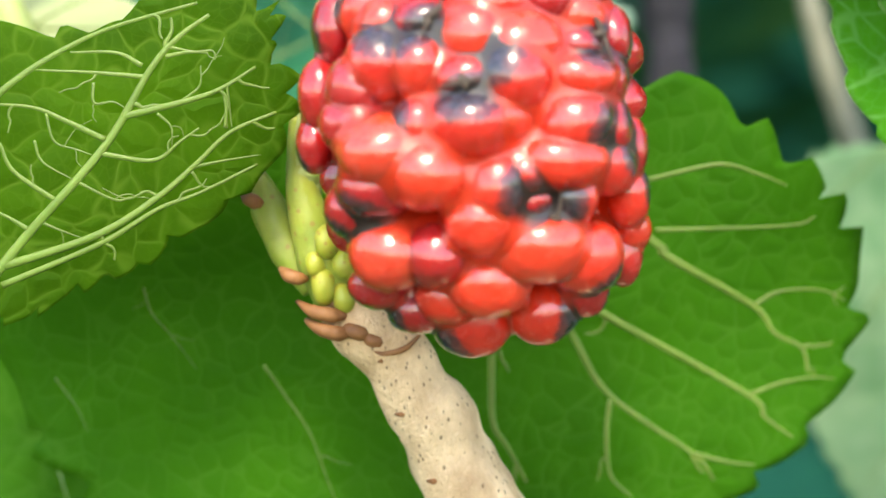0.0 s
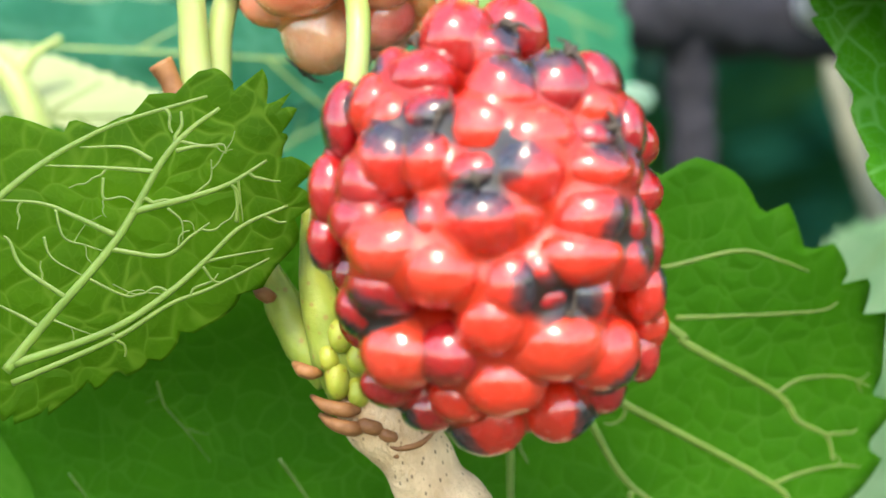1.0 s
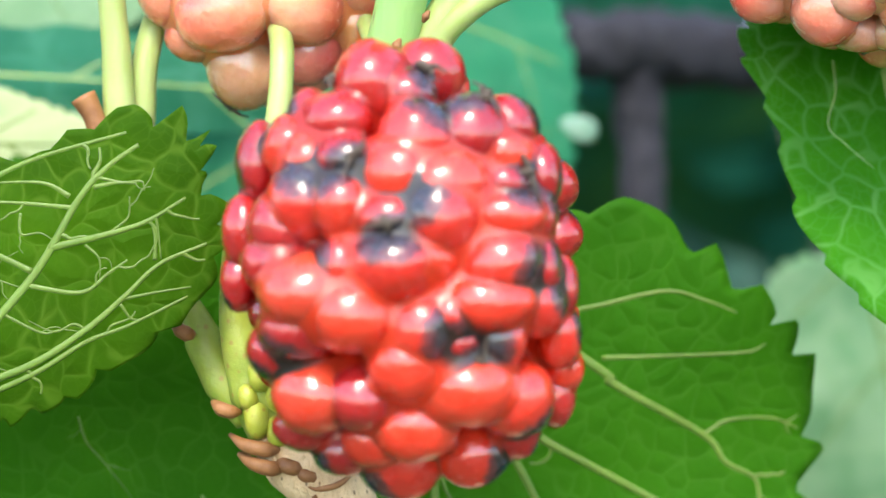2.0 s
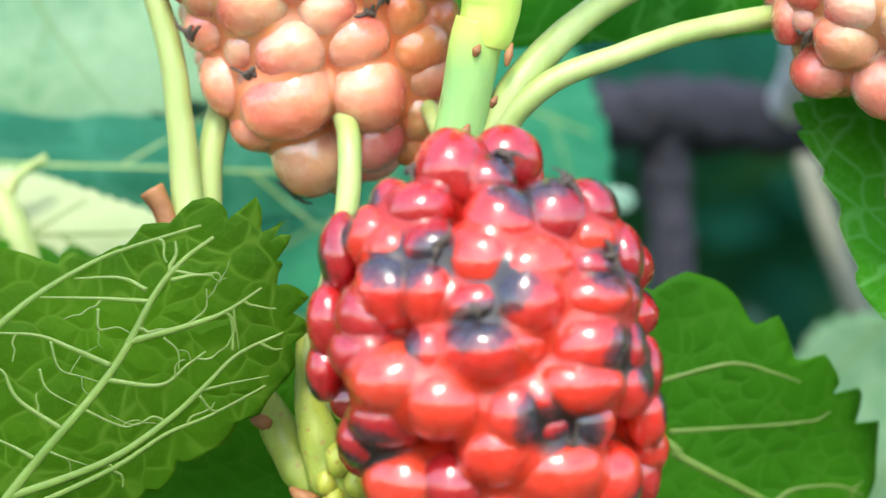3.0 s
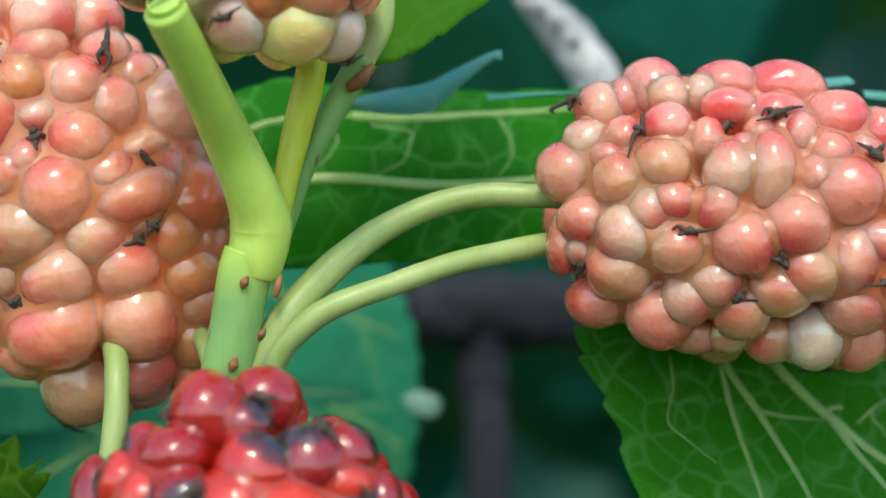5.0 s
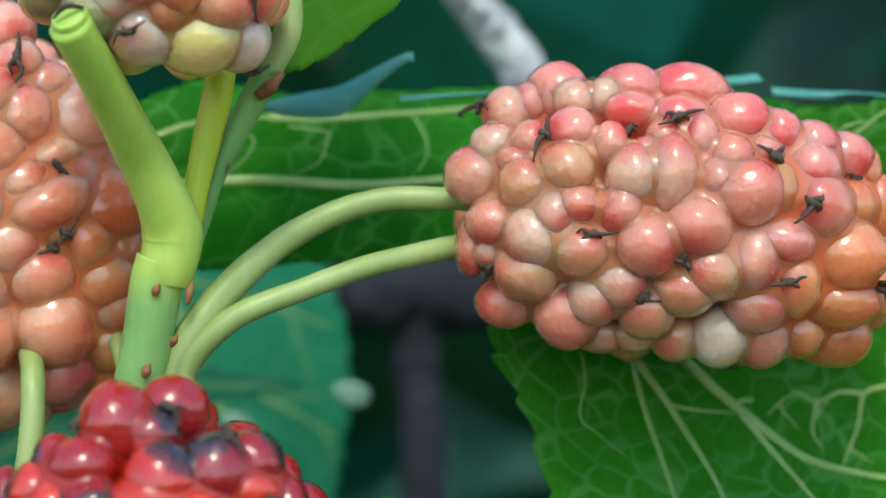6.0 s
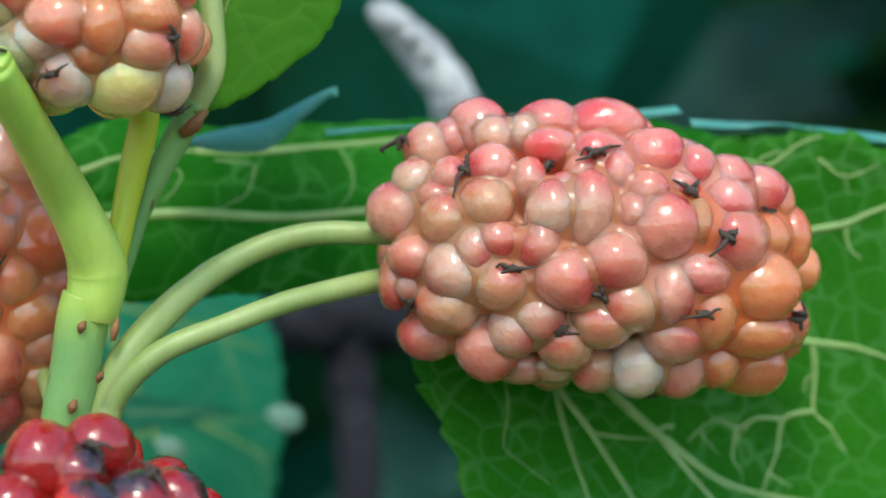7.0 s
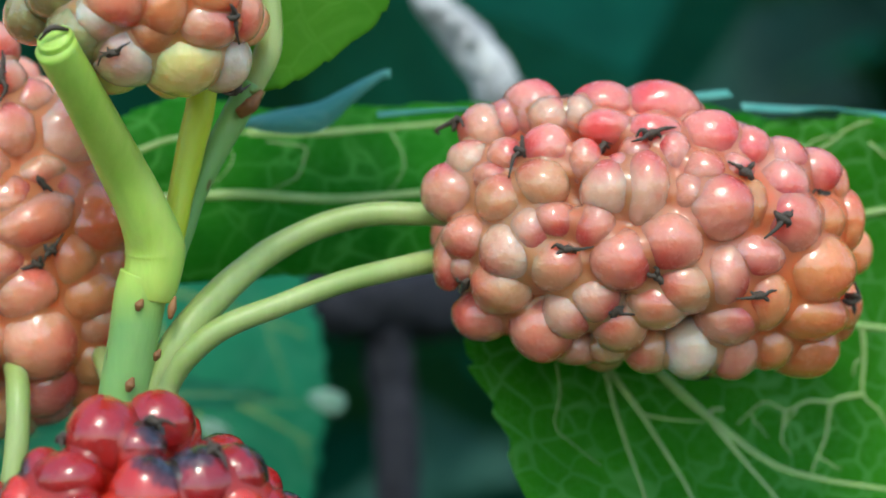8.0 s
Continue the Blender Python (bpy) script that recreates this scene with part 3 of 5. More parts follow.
RED_MIDDLE = [
    (5.1, 3.8, 0.74, 1.22, 0, "C"), (3.7, 2.3, 1.37, 0.90, 60, "R"), (4.9, 2.2, 0.78, 1.00, 40, "C"), (-0.7, 2.1, 1.23, 0.97, -80, "R"),
    (1.1, 2.3, 1.31, 1.48, 150, "R"), (-0.5, 0.4, 1.56, 1.22, 100, "R"), (0.7, 0.7, 1.01, 1.01, None, "R"), (-2.6, 0.2, 0.89, 1.11, 165, "R"),
    (-5.0, 0.2, 1.35, 1.13, None, "C"), (-3.8, -0.8, 1.76, 1.33, None, "S"), (3.5, 0.5, 1.45, 1.19, -15, "R"), (5.0, 0.3, 0.87, 1.08, 20, "C"),
    (6.0, -0.6, 0.66, 1.14, 0, "C"), (-6.8, -0.6, 0.72, 1.13, 200, "C"), (3.0, -1.0, 1.66, 1.02, None, "R"), (5.0, -1.2, 1.00, 1.08, 30, "R"),
    (-4.2, -2.2, 1.38, 1.21, 250, "C"), (-5.1, -3.2, 1.05, 1.05, 240, "C"), (-2.1, -1.6, 1.53, 1.32, None, "R"), (0.5, -2.1, 1.10, 1.31, 0, "R"),
]
RED_LOW = [
    (1.7, -1.5, 0.97, 0.85, -70, "R"), (1.9, -2.6, 0.81, 0.77, -60, "C"), (1.7, -3.5, 1.02, 0.77, 70, "R"), (3.6, -2.5, 0.90, 1.03, 180, "R"),
    (-0.0, -3.5, 1.32, 1.24, None, "R"), (6.0, -2.5, 0.79, 1.15, 20, "R"), (6.2, -3.9, 0.76, 0.94, None, "R"), (4.2, -4.9, 1.40, 1.35, -50, "R"),
    (5.9, -4.9, 0.81, 1.26, None, "C"), (-1.8, -4.9, 1.17, 1.12, None, "C"), (-3.6, -4.9, 1.44, 1.31, None, "S"), (2.3, -4.4, 1.68, 1.33, None, "R"),
    (0.4, -6.0, 1.48, 1.26, None, "R"), (-4.0, -6.4, 1.16, 0.85, 230, "C"), (-2.5, -7.3, 1.12, 0.94, 200, "C"), (-0.2, -7.8, 1.49, 1.35, 225, "R"),
    (2.7, -7.3, 1.30, 1.26, 10, "R"), (4.3, -6.3, 0.98, 1.12, -40, "C"), (-1.3, -6.7, 1.06, 0.97, None, "R"),
]
RED_STIGMA = [(-0.7, 1.7), (2.5, -2.9), (3.9, 3.5), (2.3, 5.8), (-1.8, 3.9), (-2.8, 6.7), (0.4, 7.0)]
PINK_TOP = [
    (-8.5, 4.1, 0.99, 1.09, "B"), (-6.3, 5.3, 1.15, 1.20, "R"), (-5.6, 4.9, 0.88, 0.82, "B"), (-7.5, 4.7, 0.78, 0.84, "R"),
    (-3.0, 5.7, 1.30, 0.94, "R"), (-4.3, 5.1, 0.72, 0.77, "B"), (-0.4, 5.8, 1.57, 1.10, "R"), (1.7, 4.5, 1.18, 1.03, "R"),
    (3.5, 4.0, 0.88, 0.93, "R"), (5.1, 3.6, 1.04, 0.98, "R"), (-5.8, 3.3, 0.96, 0.91, "R"), (-7.6, 2.8, 0.76, 0.76, "P"),
    (-8.1, 1.8, 0.81, 0.63, "P"), (-7.7, 0.8, 1.01, 1.01, "C"), (-6.0, 1.6, 1.05, 1.00, "C"), (-9.8, 1.1, 1.16, 1.16, "B"),
    (-9.1, 2.5, 0.92, 0.87, "B"), (-3.1, 4.5, 1.07, 0.71, "R"), (-4.2, 2.8, 0.68, 0.86, "P"), (-3.2, 1.5, 0.98, 1.13, "B"),
    (-2.7, 2.5, 0.60, 0.65, "R"), (-1.0, 4.4, 1.18, 0.77, "R"), (-0.2, 3.4, 0.71, 0.91, "R"), (-1.5, 1.7, 0.90, 1.45, "B"),
]
PINK_MIDDLE = [
    (-1.9, 3.3, 0.63, 0.71, "P"), (1.2, 2.5, 0.91, 1.01, "P"), (0.7, 1.5, 0.91, 0.96, "P"), (1.9, 1.1, 1.41, 1.31, "P"),
    (3.3, 1.3, 0.94, 1.07, "O"), (2.7, 2.9, 0.76, 0.71, "R"), (5.0, 2.3, 1.08, 1.18, "R"), (6.7, 3.3, 1.15, 0.94, "R"),
    (5.3, 0.8, 1.33, 1.38, "P"), (7.0, 1.0, 0.99, 0.99, "O"), (7.9, 2.6, 0.58, 1.00, "O"), (8.5, 1.2, 0.76, 1.26, "O"),
    (-8.9, -1.0, 1.07, 0.89, "P"), (-9.7, -2.0, 0.62, 1.24, "P"), (-7.2, -1.6, 1.16, 1.21, "B"), (-9.0, -2.3, 0.69, 0.71, "P"),
    (-7.3, -3.1, 1.22, 1.11, "C"), (-7.9, -4.5, 1.17, 0.99, "P"), (-6.4, -0.6, 0.85, 1.05, "B"), (-5.4, 0.0, 0.90, 0.75, "P"),
    (-3.6, -0.1, 0.82, 1.00, "P"), (-5.1, -2.0, 1.10, 1.00, "C"), (-4.2, 0.0, 0.60, 0.60, "P"), (-2.3, -1.5, 1.25, 1.20, "P"),
]
PINK_LOW = [
    (-0.2, -0.6, 1.30, 1.15, "P"), (0.7, -2.5, 1.26, 1.06, "C"), (-0.4, -3.4, 1.21, 0.96, "C"), (3.7, -0.9, 1.27, 0.91, "R"),
    (2.4, -1.8, 1.01, 1.31, "P"), (4.5, -2.7, 1.02, 1.28, "O"), (3.0, -3.7, 1.23, 1.07, "P"), (6.9, -1.2, 1.55, 1.40, "O"),
    (6.9, -3.3, 1.62, 1.04, "O"), (9.2, -2.7, 0.64, 0.96, "O"), (9.0, -3.6, 0.75, 0.70, "O"), (-3.3, -3.3, 1.00, 0.95, "B"),
    (-4.3, -4.0, 1.01, 1.06, "B"), (-5.2, -4.9, 1.28, 1.28, "P"), (-1.9, -4.4, 1.07, 1.07, "C"), (-3.6, -5.6, 1.19, 0.72, "P"),
    (-2.2, -5.5, 0.93, 0.67, "C"), (-0.2, -5.5, 0.95, 0.93, "C"), (1.7, -5.2, 1.19, 1.24, "W"), (3.7, -5.1, 1.09, 1.25, "P"),
    (7.3, -4.8, 1.55, 1.23, "O"), (5.4, -4.7, 0.99, 1.10, "O"), (3.2, -5.9, 1.06, 0.53, "P"),
]
PINK_STIGMA = [(-6.7, 2.7), (-3.3, 3.4), (-1.2, 3.6), (2.8, 2.4), (6.9, 2.1), (-8.4, -2.7), (-4.5, -1.1), (-0.6, -2.0), (3.6, -2.2), (8.6, -2.1), (-2.2, -3.4), (3.0, -6.0), (-3.0, -5.9), (-4.0, 5.9), (-8.9, 3.7), (4.2, 0.6)]
PEACH_TOP = [
    (-5.0, 7.3, 1.34, 1.39, "P"), (-2.8, 5.7, 1.39, 1.39, "P"), (-5.3, 4.4, 1.52, 1.47, "P"), (-1.6, 6.4, 1.18, 1.18, "P"),
    (-2.0, 2.9, 1.47, 1.37, "P"), (-0.0, 4.1, 1.17, 1.17, "O"), (1.2, 5.1, 1.18, 0.92, "P"), (-0.7, 5.3, 0.92, 0.92, "P"),
    (2.1, 2.9, 1.17, 1.17, "W"), (3.2, 1.6, 1.12, 1.17, "W"), (4.6, 2.6, 1.03, 0.93, "W"), (3.9, 4.0, 0.98, 0.98, "W"),
    (5.3, 0.6, 1.60, 1.60, "W"), (6.1, -0.6, 1.00, 1.21, "W"), (1.3, 0.5, 1.21, 1.36, "P"), (-0.0, 2.3, 1.06, 0.71, "W"),
    (-1.2, 0.7, 1.06, 1.06, "P"), (-1.5, 2.1, 0.81, 0.86, "P"), (-5.2, 2.4, 1.77, 1.20, "P"), (-4.4, 0.7, 1.49, 1.44, "P"),
    (-0.4, -1.2, 1.56, 1.51, "P"), (-2.0, 0.3, 1.16, 1.16, "P"), (-4.1, -0.5, 1.28, 1.33, "C"), (-2.5, -2.1, 1.57, 1.41, "C"),
]
PEACH_MIDDLE = [
    (1.9, -1.4, 1.16, 1.16, "P"), (3.5, -0.8, 1.22, 0.76, "P"), (4.1, -2.2, 1.02, 1.17, "P"), (2.4, -2.7, 1.87, 1.11, "P"),
    (5.3, -1.8, 0.93, 0.93, "O"), (6.1, -2.2, 0.90, 1.21, "O"), (4.8, -3.7, 1.59, 1.59, "O"), (0.3, -3.6, 1.26, 1.16, "P"),
    (0.9, -5.4, 1.31, 1.16, "P"), (2.5, -3.9, 1.16, 0.81, "O"), (3.4, -4.8, 1.12, 1.32, "O"), (4.7, -5.5, 1.03, 1.49, "O"),
    (3.4, -6.7, 1.33, 1.23, "O"), (-4.9, -2.0, 1.13, 1.03, "P"), (-3.6, -3.7, 1.02, 0.92, "P"), (-1.9, -4.6, 1.51, 1.31, "P"),
    (-2.9, -6.6, 1.94, 1.58, "P"), (-3.9, -5.1, 0.92, 0.92, "P"), (-5.2, -4.7, 1.19, 1.45, "P"), (-4.5, -7.0, 1.35, 1.14, "P"),
    (0.5, -7.7, 1.53, 1.58, "P"), (3.4, -7.9, 1.28, 1.18, "P"), (2.4, -9.5, 1.19, 1.19, "O"), (-0.3, -9.8, 1.34, 1.19, "R"),
]
PEACH_LOW = [
    (1.7, -10.5, 1.20, 1.15, "O"), (-3.3, -9.3, 1.41, 1.62, "C"), (-0.6, -10.6, 1.21, 0.89, "R"), (-2.2, -10.2, 1.05, 1.20, "C"),
    (-2.9, 8.7, 1.32, 1.32, "W"), (-0.4, 8.3, 1.36, 1.30, "W"), (2.0, 6.5, 1.29, 1.19, "W"), (4.0, 5.7, 1.14, 1.14, "W"),
    (1.5, 9.0, 1.31, 1.21, "W"), (-0.6, 10.4, 1.23, 1.07, "W"), (3.1, 7.7, 1.15, 1.05, "W"),
]
PEACH_STIGMA = [(-5.9, 4.1), (-0.6, 4.7), (3.3, 3.7), (-0.3, 1.3), (3.1, -1.2), (5.9, 0.3), (1.7, -4.3), (-4.7, -1.9), (-3.4, -4.5), (-5.6, -5.5), (2.7, -9.0), (-3.5, -9.5), (-3.6, 7.7), (2.3, -3.9)]
PALE_TOP = [
    (-4.9, -0.8, 1.07, 1.07, "G"), (-3.8, -0.0, 1.10, 1.06, "G"), (-2.9, -1.8, 1.10, 1.10, "G"), (-1.0, -0.6, 1.28, 0.99, "P"),
    (0.7, -0.8, 0.95, 1.18, "O"), (2.6, -0.4, 1.14, 0.95, "O"), (4.1, -1.0, 0.72, 1.01, "P"), (1.4, -2.9, 1.48, 1.34, "Y"),
    (3.1, -2.9, 1.11, 1.11, "W"), (-0.8, -2.7, 1.29, 1.19, "W"), (-1.7, -3.3, 1.21, 0.82, "Y"), (0.3, -1.9, 0.95, 0.85, "O"),
    (2.4, -1.6, 1.19, 0.95, "P"), (-2.6, 1.1, 1.19, 1.10, "P"), (-0.5, 1.2, 1.24, 1.09, "O"), (1.6, 1.4, 1.24, 1.09, "P"),
    (3.6, 1.1, 1.10, 1.10, "P"), (-2.0, -1.3, 0.95, 0.85, "W"), (0.4, 3.2, 1.46, 1.21, "P"), (2.7, 3.0, 1.22, 1.12, "O"),
    (-2.0, 2.9, 1.21, 1.12, "P"),
]
PALE_STIGMA = [(3.0, -1.0), (-1.1, -2.0), (-2.0, -3.3), (-3.7, -2.0), (3.1, -3.0)]
GREEN = [
    (-2.8, 0.6, 1.44, 1.44, "G"), (-1.5, 1.9, 1.29, 1.29, "G"), (0.4, 0.1, 1.63, 1.37, "G"), (3.3, 0.5, 1.59, 1.23, "G"),
    (1.8, 1.0, 1.27, 1.12, "Y"), (-2.3, -1.4, 1.44, 1.23, "W"), (0.0, -1.9, 1.43, 1.17, "W"), (1.5, -1.9, 1.37, 1.43, "W"),
    (0.4, -3.3, 1.50, 1.19, "Y"), (1.8, -0.7, 0.91, 0.76, "G"), (-0.9, -0.7, 1.02, 0.92, "G"), (-1.0, 3.1, 1.46, 1.30, "G"),
    (1.5, 3.1, 1.46, 1.30, "G"), (3.7, 2.1, 1.20, 1.20, "G"), (-4.1, -0.5, 1.31, 1.31, "G"),
]
GREEN_STIGMA = [(-2.2, -0.7), (0.5, -0.7), (-3.4, -2.4), (-0.8, -3.3), (-2.2, -1.8)]
HIDDEN = [(1.5, 0.5, 1.5, 1.4, "P"), (1.0, -2.0, 1.5, 1.5, "P"), (0.8, 2.4, 1.4, 1.4, "O"), (-1.0, 0.4, 1.5, 1.5, "P")]

# ---- berries ----
RIPE = {"R": RED, "S": SCARLET, "C": CRIMSON, "Rd": RED_DARK, "Cd": CRIMSON_DARK}
berry("mulberry", (0.184, 0, 0.176), 0, (0.693, 0.61, 0.793), [(*row[:4], row[4], row[5] if row[4] is None else row[5] + "d") for row in RED_TOP + RED_MIDDLE + RED_LOW],
      RED_STIGMA, RIPE, "ripening red mulberry with purple-black blotches on shiny drupelets", 3, 0.08, 0.009)
berry("mulberry", (2.497, 0.95, 1.693), -6, (1.034, 0.587, 0.618), PINK_TOP + PINK_MIDDLE + PINK_LOW, PINK_STIGMA,
      {"R": ROSE, "P": PINK, "B": BLUSH, "C": SHELL, "W": MILKY, "O": ORANGE}, "unripe pink mulberry with dry black stigmas on two stalks", 5, 0.068, 0.009, 1.22, (0.105, 0.15))
berry("mulberry", (-0.671, 1.45, 1.962), 23, (0.623, 0.561, 1.08), PEACH_TOP + PEACH_MIDDLE + PEACH_LOW, PEACH_STIGMA,
      {"R": ROSE, "P": PEACH, "W": PALE_PEACH, "C": SHELL, "O": ORANGE}, "long peach-pink unripe mulberry hanging beside the green shoot", 7, 0.068, 0.009, 1.25, (0.105, 0.15))
berry("mulberry", (0.226, 0.35, 2.735), 0, (0.5, 0.4, 0.346), PALE_TOP, PALE_STIGMA,
      {"G": OLIVE, "Y": CREAM, "W": MILKY, "P": PEACH, "O": ORANGE}, "pale yellow and peach unripe mulberry above the fork of the shoot", 9, 0.05, 0.008, 1.22)
berry("mulberry", (-1.854, 1.1, 2.28), 0, (0.435, 0.34, 0.338), GREEN, GREEN_STIGMA, {"G": GREEN_FLESH, "Y": OLIVE, "W": IVORY},
      "small pale green unripe mulberry on a long curved stalk", 11)
berry("mulberry", (-2.5, 1.2, 0.72), 0, (0.3, 0.3, 0.4), HIDDEN, [], {"P": PEACH, "O": ORANGE}, "peach-coloured unripe mulberry partly hidden by leaves", 13)

# ---- shoot, stalks and twig ----
red_stalk = thing("berry_stalk", (0.1, 0.6, 0.55), "short green stalk behind the red berry", "stalk", "berry stalks")
tube_part("stalk", red_stalk, [(0.17, 0.4, 0.5), (0.1, 0.6, 0.56), (0.02, 0.72, 0.58)], [0.05, 0.05, 0.06], STEM_PALE)
shoot = thing("shoot", (0.2, 0.62, 1.37), "fresh green mulberry shoot with a forked node and cut petiole stub", "stem")
tube_part("stem", shoot, [(-0.14, 0.85, -0.5), (-0.06, 0.76, 0.3), (0.02, 0.72, 0.78), (0.06, 0.68, 1.01), (0.11, 0.65, 1.26), (0.15, 0.63, 1.46), (0.18, 0.62, 1.55)], [0.12, 0.115, 0.112, 0.112, 0.109, 0.116, 0.12], STEM_RISING,
          "blue-green stem with brown scars", 10, 26, 0.02)
tube_part("petiole_stub", shoot, [(0.18, 0.635, 1.47), (0.2, 0.62, 1.54), (0.22, 0.6, 1.67), (0.18, 0.52, 1.82), (0.09, 0.4, 2.02), (-0.04, 0.1, 2.29), (-0.14, -0.1, 2.48)], [0.117, 0.124, 0.133, 0.115, 0.105, 0.09, 0.089], STEM, "bright green petiole with a cut end", 10, 26, 0.02)
tube_part("side_stem", shoot, [(0.25, 0.67, 1.6), (0.29, 0.66, 1.7), (0.33, 0.67, 1.88), (0.37, 0.68, 2.05), (0.42, 0.67, 2.25), (0.46, 0.66, 2.45)], [0.056, 0.056, 0.056, 0.063, 0.066, 0.066], STEM_YELLOW, "yellow-green side stem")
tube_part("leading_stem", shoot, [(0.26, 0.74, 1.52), (0.32, 0.76, 1.68), (0.4, 0.77, 1.91), (0.48, 0.77, 2.08), (0.58, 0.77, 2.26), (0.67, 0.76, 2.41)], [0.05, 0.046, 0.048, 0.056, 0.064, 0.067], STEM_TEAL)
for x, z, h in ((0.29, 1.36, 0.1), (0.15, 1.4, 0.05), (0.22, 1.18, 0.05), (0.1, 1.05, 0.06)):
    tube_part("scar", shoot, [(x - 0.01, 0.5 + abs(x - 0.17) * 0.5, z), (x, 0.495 + abs(x - 0.17) * 0.5, z + 0.5 * h), (x + 0.015, 0.5 + abs(x - 0.17) * 0.5, z + h)], [0.008, 0.02, 0.006], SCALE_BROWN, "brown scar", 4, 7, 0.4)
tube_part("dry_rim", shoot, [(-0.2, -0.13, 2.5), (-0.15, -0.16, 2.545), (-0.08, -0.14, 2.54)], [0.006, 0.013, 0.006], DRY, "dry brown lip of the cut", 4, 8, 0.5)
tube_part("cut_end", shoot, [(-0.132, -0.085, 2.49), (-0.143, -0.107, 2.512), (-0.148, -0.117, 2.52)], [0.08, 0.076, 0.05], STEM, "pale cut end", 4, 18, 0.1)
tube_part("stipule", shoot, [(0.6, 0.7, 2.27), (0.66, 0.68, 2.31), (0.71, 0.68, 2.37)], [0.02, 0.035, 0.012], SCALE_BROWN, "brown withered stipule", 4, 8, 0.4)
tube_part("tip_stem", shoot, [(0.65, 0.76, 2.37), (0.74, 0.75, 2.55), (0.75, 0.75, 2.72), (0.74, 0.76, 2.95), (0.72, 0.78, 3.19)], [0.066, 0.064, 0.059, 0.052, 0.034], STEM_PALE, "pale young stem tip")

upper_stalk = thing("berry_stalk", (0.24, 0.66, 1.0), "curved pale green stalk carrying the pink berry", "stalk", "berry stalks")
tube_part("stalk", upper_stalk, [(0.1, 0.72, 0.85), (0.2, 0.71, 1.05), (0.33, 0.7, 1.28), (0.52, 0.78, 1.49), (0.74, 0.9, 1.66), (0.97, 0.95, 1.77), (1.21, 0.95, 1.82), (1.49, 0.93, 1.81), (1.75, 0.95, 1.8)], [0.08, 0.079, 0.076, 0.068, 0.063, 0.057, 0.054, 0.053, 0.055], STEM_PALE)
lower_stalk = thing("berry_stalk", (0.27, 0.6, 1.0), "straight pale green stalk under the pink berry", "stalk", "berry stalks")
tube_part("stalk", lower_stalk, [(0.16, 0.7, 0.9), (0.27, 0.68, 1.1), (0.36, 0.66, 1.21), (0.52, 0.66, 1.32), (0.77, 0.7, 1.41), (1.03, 0.75, 1.5), (1.29, 0.82, 1.56), (1.51, 0.9, 1.6), (1.75, 0.95, 1.64)], [0.065, 0.063, 0.06, 0.053, 0.051, 0.051, 0.052, 0.055, 0.055], STEM_PALE)
peach_stalk = thing("berry_stalk", (-0.45, 0.8, 0.7), "pale green stalk rising to the peach berry", "stalk", "berry stalks")
tube_part("stalk", peach_stalk, [(-0.58, 0.8, -0.15), (-0.58, 0.78, 0.05), (-0.48, 0.76, 0.45), (-0.42, 0.76, 0.75), (-0.41, 0.85, 1.05), (-0.45, 1.05, 1.2)],
          [0.08, 0.075, 0.06, 0.055, 0.055, 0.05], STEM_PALE)
green_stalk = thing("berry_stalk", (-1.16, 1.1, 0.7), "long curved stalk of the small green berry", "stalk", "berry stalks")
tube_part("stalk", green_stalk, [(-1.14, 1.1, 0.45), (-1.16, 1.1, 0.75), (-1.19, 1.1, 1.16), (-1.24, 1.1, 1.52), (-1.38, 1.1, 1.91), (-1.71, 1.1, 2.25)],
          [0.08, 0.075, 0.065, 0.06, 0.055, 0.05], STEM_PALE)
short_stalk = thing("berry_stalk", (-1.07, 1.2, 0.7), "short pale stalk beside a brown stub", "stalk", "berry stalks")
tube_part("stalk", short_stalk, [(-1.1, 1.2, 0.45), (-1.08, 1.2, 0.75), (-1.06, 1.2, 1.03), (-0.98, 1.3, 1.33), (-0.8, 1.4, 1.5)], [0.08, 0.07, 0.06, 0.06, 0.05], STEM_PALE)
tube_part("stub", short_stalk, [(-1.22, 1.05, 0.62), (-1.27, 1.05, 0.76), (-1.32, 1.05, 0.85)], [0.05, 0.05, 0.06], SCALE_BROWN, "brown dried stub", 5, 9)

for stalk, at, away, r in ((upper_stalk, (0.14, 0.715, 0.93), (0.2, 0.71, 1.05), 0.088), (lower_stalk, (0.2, 0.692, 0.97), (0.27, 0.68, 1.1), 0.071), (peach_stalk, (-0.58, 0.795, -0.1), (-0.575, 0.785, 0.02), 0.09), (green_stalk, (-1.142, 1.1, 0.48), (-1.15, 1.1, 0.62), 0.09), (short_stalk, (-1.1, 1.2, 0.5), (-1.09, 1.2, 0.62), 0.09)):
    tube_part("collar", stalk, [at, [0.5 * (p + q) for p, q in zip(at, away)], away], [r * 0.8, r, r * 0.8], STEM_PALE, "", 4, 12, 0.1)

twig = thing("twig", (-0.35, 0.85, -0.65), "woody beige twig with brown specks and a yellow-green bud", "twig")
tube_part("bark", twig, [(-0.42, 0.84, -0.62), (-0.32, 0.82, -0.74), (-0.16, 0.82, -0.87), (-0.07, 0.82, -1.03), (0.03, 0.82, -1.17), (0.09, 0.83, -1.31), (0.2, 0.85, -1.53), (0.32, 0.9, -1.74), (0.6, 1.0, -2.2), (1.1, 1.3, -3.2), (2.2, 3.0, -12), (2.6, 6.0, -45), (2.6, 7.0, -91)],
          [0.12, 0.155, 0.167, 0.17, 0.193, 0.182, 0.205, 0.22, 0.23, 0.25, 0.35, 0.6, 0.9], BARK, "beige speckled bark", 12, 24, 0.1)
